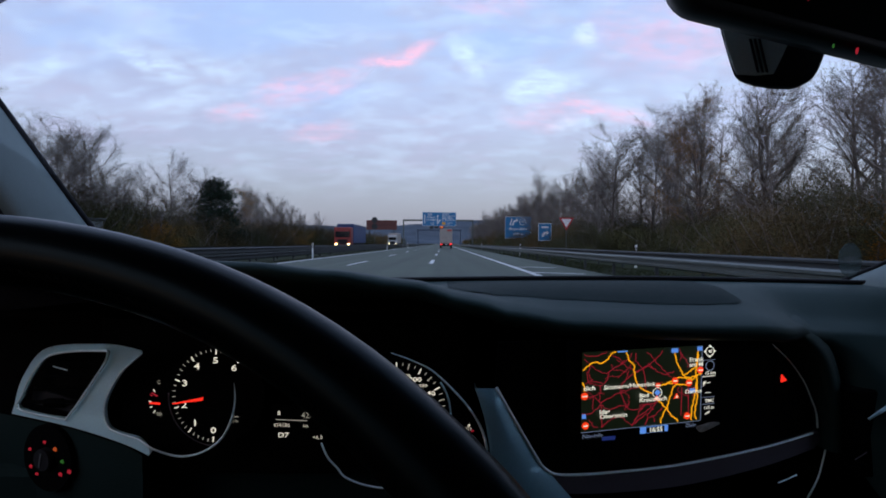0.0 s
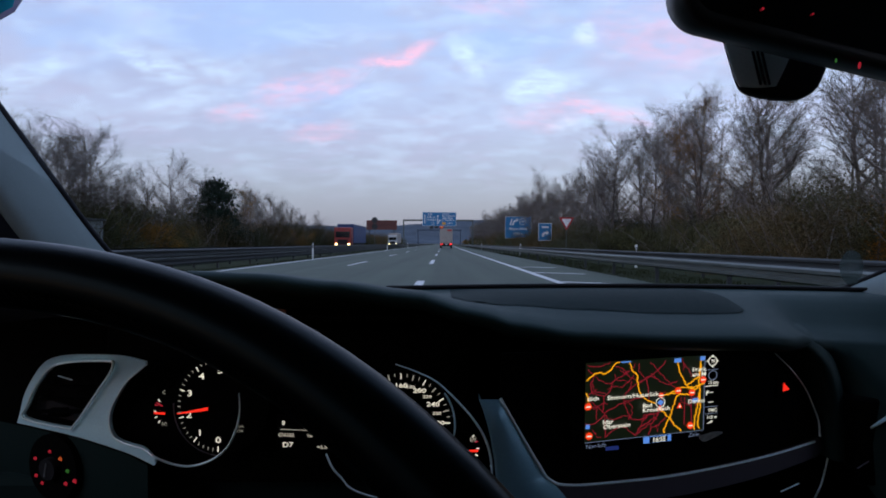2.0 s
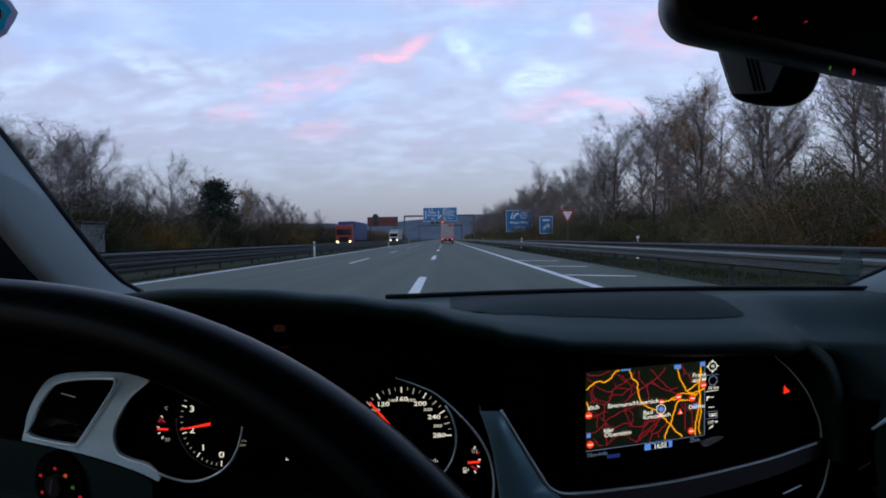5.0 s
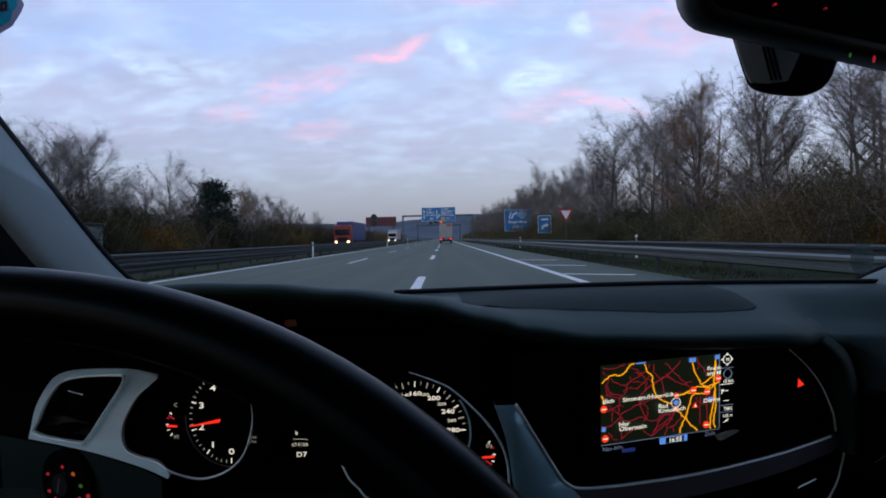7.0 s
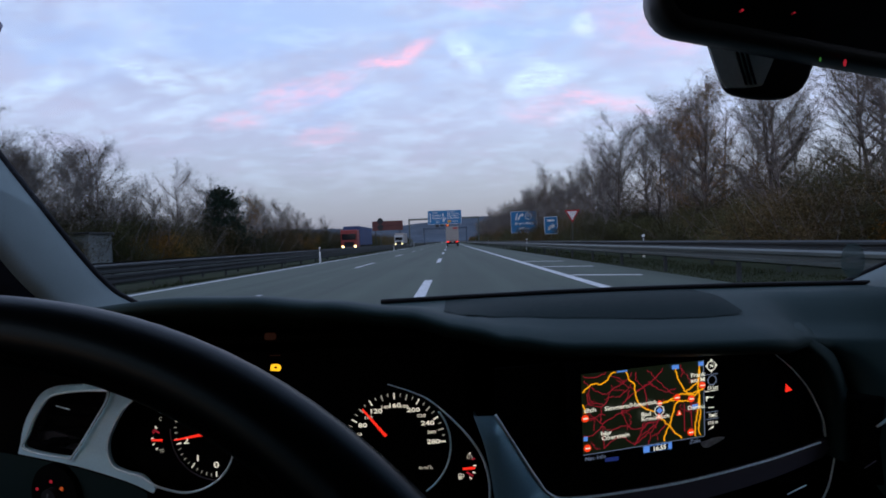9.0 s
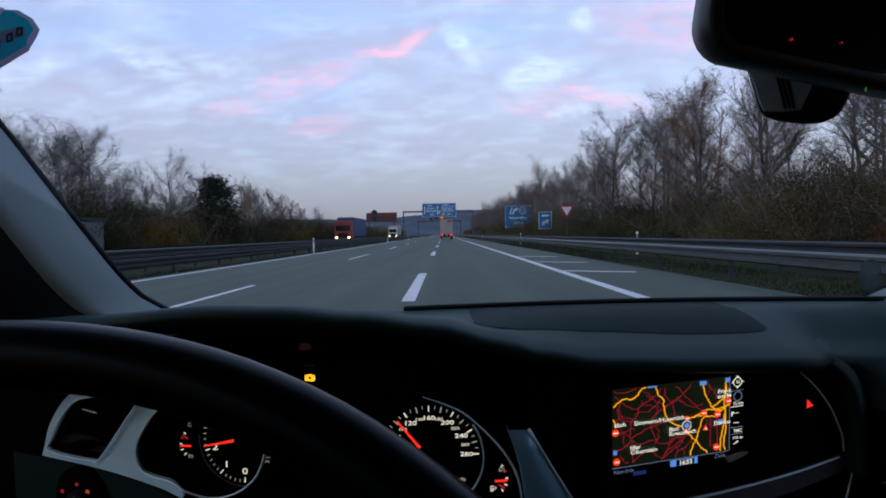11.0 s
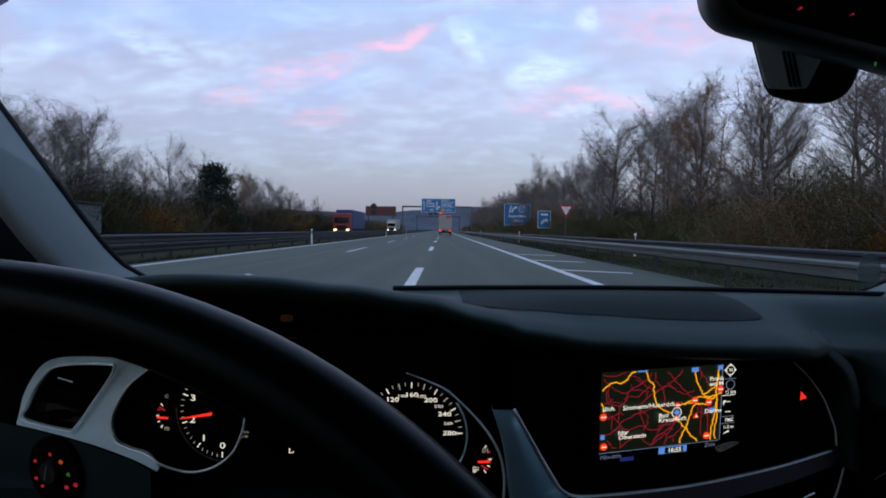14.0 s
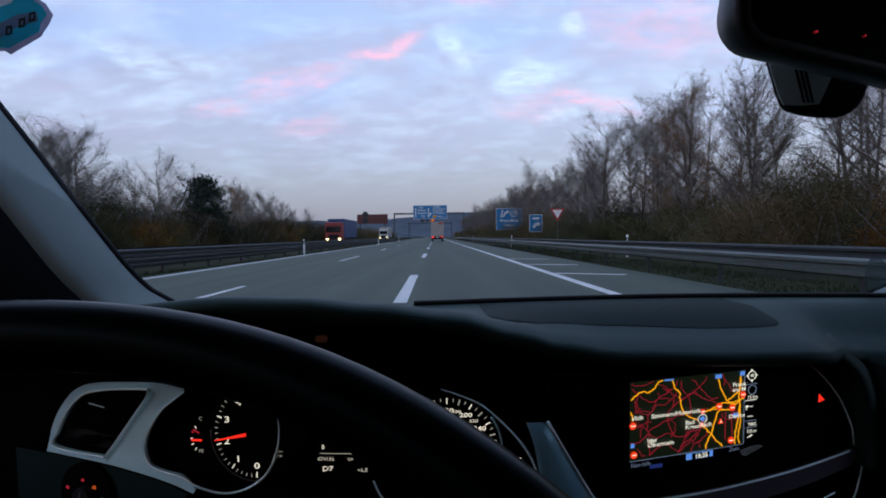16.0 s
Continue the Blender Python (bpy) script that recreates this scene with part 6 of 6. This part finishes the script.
# ---------------------------------------------------------------- trees and undergrowth
def bare_tree(seed, h, spread, birch=False, leafy=0.0, leaf_mat=None, stems=1):
    """Trunk, limbs, branches and a haze of twigs, a few leaves still hanging."""
    rng = random.Random(seed)
    wood_v, wood_f, twig_v, twig_f, leaf_v, leaf_f = [], [], [], [], [], []

    def blade(vs, fs, p, d, length, width):
        side = d.cross(Vector((rng.uniform(-1, 1), rng.uniform(-1, 1), rng.uniform(-1, 1))))
        if side.length < 1e-4:
            return
        side = side.normalized() * width
        b = len(vs)
        vs += [tuple(p - side), tuple(p + side), tuple(p + d * length)]
        fs.append((b, b + 1, b + 2))

    def twigs(p, d, length, count):
        for _ in range(count):
            o = p + d * length * rng.random()
            e = (d + Vector((rng.gauss(0, 0.80), rng.gauss(0, 0.80), rng.gauss(0.05, 0.55)))).normalized()
            s = rng.uniform(0.35, 1.05)
            blade(twig_v, twig_f, o, e, s, rng.uniform(0.0035, 0.0075))
            for _ in range(3):
                o2 = o + e * s * rng.uniform(0.2, 0.8)
                e2 = (e + Vector((rng.gauss(0, 0.6), rng.gauss(0, 0.6), rng.gauss(0.1, 0.5)))).normalized()
                blade(twig_v, twig_f, o2, e2, s * 0.6, 0.004)
            if rng.random() < leafy:
                for _ in range(7):
                    o3 = o + e * s * rng.random() + Vector((rng.gauss(0, 0.12), rng.gauss(0, 0.12), rng.gauss(0, 0.12)))
                    blade(leaf_v, leaf_f, o3, Vector((rng.gauss(0, 1), rng.gauss(0, 1), rng.gauss(0, 1))).normalized(), rng.uniform(0.035, 0.075), rng.uniform(0.015, 0.028))

    for stem in range(stems):
        base = Vector((rng.gauss(0, 0.5) if stems > 1 else 0, rng.gauss(0, 0.5) if stems > 1 else 0, -0.3))
        pts = [base]
        lean = Vector((rng.gauss(0, 0.06), rng.gauss(0, 0.06), 1))
        sh = h * rng.uniform(0.8, 1.0) if stems > 1 else h
        for k in range(7):
            pts.append(pts[-1] + (lean + Vector((rng.gauss(0, 0.05), rng.gauss(0, 0.05), 0))) * sh / 7)
        r = 0.011 * sh + 0.03
        for k in range(7):
            limb_mesh(wood_v, wood_f, pts[k], pts[k + 1], r * (1 - k / 7.6), r * (1 - (k + 1) / 7.6), 6)
        limbs = int(19 / stems ** 0.6)
        for i in range(limbs):
            f = 0.16 + 0.80 * (i + rng.random()) / limbs
            k = min(6, int(f * 7))
            o = pts[k].lerp(pts[k + 1], f * 7 - k)
            a = rng.uniform(0, 2 * math.pi)
            rise = 0.55 + 0.75 * f
            d = Vector((math.cos(a), math.sin(a), rise)).normalized()
            ln = spread * (0.40 + 0.62 * math.sin(math.pi * (0.18 + 0.72 * f))) * rng.uniform(0.75, 1.2)
            mid = o + d * ln * 0.5
            end = mid + (d + Vector((0, 0, 0.35))).normalized() * ln * 0.5
            lr = r * (1 - f) * 0.5 + 0.018
            limb_mesh(wood_v, wood_f, o, mid, lr, lr * 0.6)
            limb_mesh(wood_v, wood_f, mid, end, lr * 0.6, lr * 0.2)
            for j in range(6):
                g = (j + rng.random()) / 6
                q = o.lerp(mid, g * 2) if g < 0.5 else mid.lerp(end, g * 2 - 1)
                e = (d + Vector((rng.gauss(0, 0.55), rng.gauss(0, 0.55), rng.gauss(0.25, 0.35)))).normalized()
                bl = ln * rng.uniform(0.25, 0.5)
                limb_mesh(wood_v, wood_f, q, q + e * bl, lr * 0.32, 0.006, 3)
                twigs(q, e, bl * 1.1, 16)
            twigs(mid, (end - mid).normalized(), (end - mid).length * 1.15, 18)
        twigs(pts[5], (pts[7] - pts[5]).normalized(), (pts[7] - pts[5]).length * 1.05, 64)
    return (raw_mesh("trunk", wood_v, wood_f, M_BIRCH if birch else M_BARK), raw_mesh("crown", twig_v, twig_f, M_TWIG),
            raw_mesh("leafage", leaf_v, leaf_f, leaf_mat or M_LEAF_BROWN) if leaf_v else None)


def shrub_mesh(seed, w, h, material, count=17000, clumps=16, loose=1.0):
    """Dense bush: bent stems and small leaves in uneven clumps."""
    rng = random.Random(seed)
    v, f = [], []
    lumps = [(rng.gauss(0, 0.42) * w, rng.gauss(0, 0.42) * w, rng.uniform(0.15, 0.85) * h, rng.uniform(0.22, 0.5) * loose) for _ in range(clumps)]
    for _ in range(count):
        cx, cy, cz, s = rng.choice(lumps)
        p = Vector((cx + rng.gauss(0, s * 0.9), cy + rng.gauss(0, s * 0.9), max(0.02, cz + rng.gauss(0, s))))
        d = Vector((rng.gauss(0, 1), rng.gauss(0, 1), rng.gauss(0, 1))).normalized()
        e = d.orthogonal().normalized()
        l = rng.uniform(0.022, 0.050)
        b = len(v)
        v += [tuple(p), tuple(p + d * l + e * l * 0.32), tuple(p + d * l * 1.5), tuple(p + d * l - e * l * 0.32)]
        f.append((b, b + 1, b + 2, b + 3))
    sv, sf = [], []
    for _ in range(clumps):
        p = Vector((rng.gauss(0, 0.25) * w, rng.gauss(0, 0.25) * w, -0.15))
        q = Vector((rng.gauss(0, 0.5) * w, rng.gauss(0, 0.5) * w, rng.uniform(0.7, 1.15) * h))
        limb_mesh(sv, sf, p, q, 0.025, 0.006, 3)
    return raw_mesh("foliage", v, f, material), raw_mesh("brushwood", sv, sf, M_BARK)


def build_trees():
    kinds = []
    specs = ((11, 11.0, 3.4, False, 0.10, None, 1, "bare grey-brown tree with a few withered leaves"), (12, 12.5, 3.2, False, 0.0, None, 1, "tall bare tree with fine dark twigs"),
             (13, 10.0, 3.8, False, 0.30, None, 1, "half-bare tree with brown withered leaves"), (14, 12.0, 2.6, True, 0.04, None, 2, "slender pale-barked bare birch"),
             (15, 9.0, 3.2, False, 0.16, None, 3, "multi-stemmed bare roadside tree"), (16, 10.5, 3.3, False, 1.0, M_LEAF_OCHRE, 1, "autumn tree with ochre leaves"))
    for seed, h, sp, birch, leafy, lm, stems, label in specs:
        trunk, crown, leaves = bare_tree(seed, h, sp, birch, leafy, lm, stems)
        kinds.append((trunk, crown, leaves, h, label))
    rng = random.Random(77)

    def plant(kind, x, y, height):
        trunk, crown, leaves, h, label = kinds[kind]
        k = height / h
        m = Matrix.Translation((x, y, -0.1)) @ pose(0, 0, 0, 0, 0, rng.uniform(0, 360)) @ Matrix.Diagonal((k * rng.uniform(0.9, 1.15), k * rng.uniform(0.9, 1.15), k, 1))
        t = thing("tree", label, "tree", m, "roadside trees")
        part("trunk", trunk, M_BARK, t)
        part("crown", crown, M_TWIG, t, "bare twigs")["kind"] = "stuff"
        if leaves:
            part("leafage", leaves, M_LEAF_BROWN, t, "withered leaves" if kind != 5 else "ochre leaves")["kind"] = "stuff"

    # passenger side: a wood edge close to the road
    y = 15.0
    while y < 280:
        near = max(0.0, min(1.0, (y - 15) / 60))
        for row in range(3):
            hgt = (rng.uniform(7.6, 11.0) + 1.0 * row) * (0.88 + 0.12 * near)
            kind = rng.choice((0, 1, 1, 2, 3, 4, 0))
            plant(kind, 15.5 + 4.2 * row + rng.uniform(-1.4, 1.4), y + rng.uniform(-2, 2) + row * 1.6, hgt)
        y += rng.uniform(3.6, 5.0) * (1 + 0.9 * near)
    plant(5, 16.6, 33.0, 9.6)
    # driver's side: a looser belt beyond the opposite carriageway
    y = 22.0
    while y < 120:
        near = max(0.0, min(1.0, (y - 22) / 80))
        for row in range(3):
            if rng.random() < 0.9:
                plant(rng.choice((0, 1, 2, 4, 4, 0)), -28.5 - 5.0 * row + rng.uniform(-2, 2), y + rng.uniform(-2.5, 2.5), rng.uniform(7.4, 10.4) * (1.06 - 0.36 * near))
        y += rng.uniform(3.1, 4.5) * (1 + 0.30 * near)
    plant(5, -27.0, 70.0, 7.5)
    # shrubs under the trees
    bushes = []
    for i, (w, h, m, label) in enumerate(((1.9, 2.3, M_LEAF_GREEN, "dark green roadside bush"), (2.2, 2.8, M_LEAF_BROWN, "brown withered roadside bush"), (1.8, 2.0, M_LEAF_GREEN, "low dark green roadside bush"), (2.0, 2.4, M_LEAF_OCHRE, "ochre autumn bush beside the road"))):
        fo, st = shrub_mesh(40 + i, w, h, m)
        bushes.append((fo, st, label))

    def bush(kind, x, y, s):
        fo, st, label = bushes[kind]
        t = thing("bush", label, "bush", Matrix.Translation((x, y, -0.1)) @ pose(0, 0, 0, 0, 0, rng.uniform(0, 360)) @ Matrix.Diagonal((s * 1.15, s * 1.15, s, 1)), "roadside bushes")
        part("foliage", fo, M_LEAF_GREEN, t)["kind"] = "stuff"
        part("brushwood", st, M_BARK, t)["kind"] = "stuff"

    for side, x0, ys in ((1, 12.6, 12.0), (-1, -25.6, 18.0)):
        y = ys
        while y < (300 if side > 0 else 330):
            for row in range(2):
                r = rng.random()
                kind = 0 if r < 0.38 else 1 if r < 0.66 else 2 if r < 0.97 else 3
                bush(kind, x0 + side * (2.4 * row + rng.uniform(0, 1.2)), y + rng.uniform(-1, 1), rng.uniform(0.85, 1.35) if side > 0 else rng.uniform(1.15, 1.9))
            y += rng.uniform(2.0, 3.0) * (1 + min(1.5, y / 90))
    for i, (m, label) in enumerate(((M_LEAF_GREEN, "tall dark olive thicket under the trees"), (M_LEAF_BROWN, "tall brown withered thicket under the trees"))):
        bushes.append((*shrub_mesh(60 + i, 2.6, 5.0, m, 48000, 34, 2.0), label))
    for side, x0, ys, ye, lo, hi in ((1, 16.8, 20.0, 270, 0.75, 1.15), (-1, -29.6, 26.0, 150, 0.75, 1.2)):
        y = ys
        while y < ye:
            bush(4 if rng.random() < 0.6 else 5, x0 + side * rng.uniform(-0.8, 3.0), y + rng.uniform(-1, 1), rng.uniform(lo, hi))
            y += rng.uniform(2.8, 4.6) * (1 + min(1.2, y / (100 if side > 0 else 300)))
    for x, y in ((-25.2, 44), (-25.0, 46.5), (-26.0, 45)):
        bush(3, x, y, 1.1)


build_trees()


def conifer(x, y, h):
    rng = random.Random(5)
    t = thing("conifer", "dark green pine among the bare trees", "tree", Matrix.Translation((x, y, -0.1)))
    part("trunk", cylinder((0, 0, -0.2), (0, 0, h * 0.95), 0.16, 0.03, 8), M_BARK, t)
    v, f = [], []
    tufts = []
    for _ in range(90):
        k = rng.random() ** 0.9
        r = h * 0.30 * (1 - 0.75 * k ** 2) * math.sqrt(rng.random())
        a = rng.uniform(0, 2 * math.pi)
        tufts.append((r * math.cos(a), r * math.sin(a), h * (0.22 + 0.74 * k), rng.uniform(0.35, 0.8)))
    for _ in range(7000):
        x0, y0, z0, s0 = rng.choice(tufts)
        p = Vector((x0 + rng.gauss(0, s0), y0 + rng.gauss(0, s0), z0 + rng.gauss(0, s0 * 0.55)))
        d = Vector((rng.gauss(0, 1), rng.gauss(0, 1), rng.gauss(0.2, 0.7))).normalized()
        e = d.orthogonal().normalized() * rng.uniform(0.03, 0.07)
        b = len(v)
        v += [tuple(p - e), tuple(p + e), tuple(p + d * rng.uniform(0.25, 0.5))]
        f.append((b, b + 1, b + 2))
    part("foliage", raw_mesh("foliage", v, f, M_NEEDLE), M_NEEDLE, t, "dark green needles")["kind"] = "stuff"


conifer(-26.0, 60, 8.2)


def build_signal(x, y):
    g = thing("round_signs", "two round road signs seen from behind on a grey pole", "road sign", Matrix.Translation((x, y, 0)))
    part("post", cylinder((0, 0, -0.3), (0, 0, 5.2), 0.05, n=10), M_STEEL, g)
    for z in (4.7, 3.7):
        part("sign_back", cylinder((0, -0.06, z), (0, -0.09, z), 0.48, n=24), M_STEEL_DARK, g, "dark back of a round sign")


def build_shed(x, y):
    g = thing("roadside_shed", "small weathered concrete utility shed beside the road", "shed", Matrix.Translation((x, y, 0)))
    part("wall", box(-1.3, -1.2, -0.3, 1.3, 1.2, 2.5, 0.03), M_CONCRETE, g, "weathered concrete body")
    part("roof", box(-1.45, -1.35, 2.5, 1.45, 1.35, 2.66, 0.03), M_STEEL_DARK, g)
    part("door", box(0.1, -1.24, 0.0, 1.0, -1.205, 1.95, 0.01), M_STEEL, g)


build_signal(-11.0, 84)
build_shed(-25.4, 36)
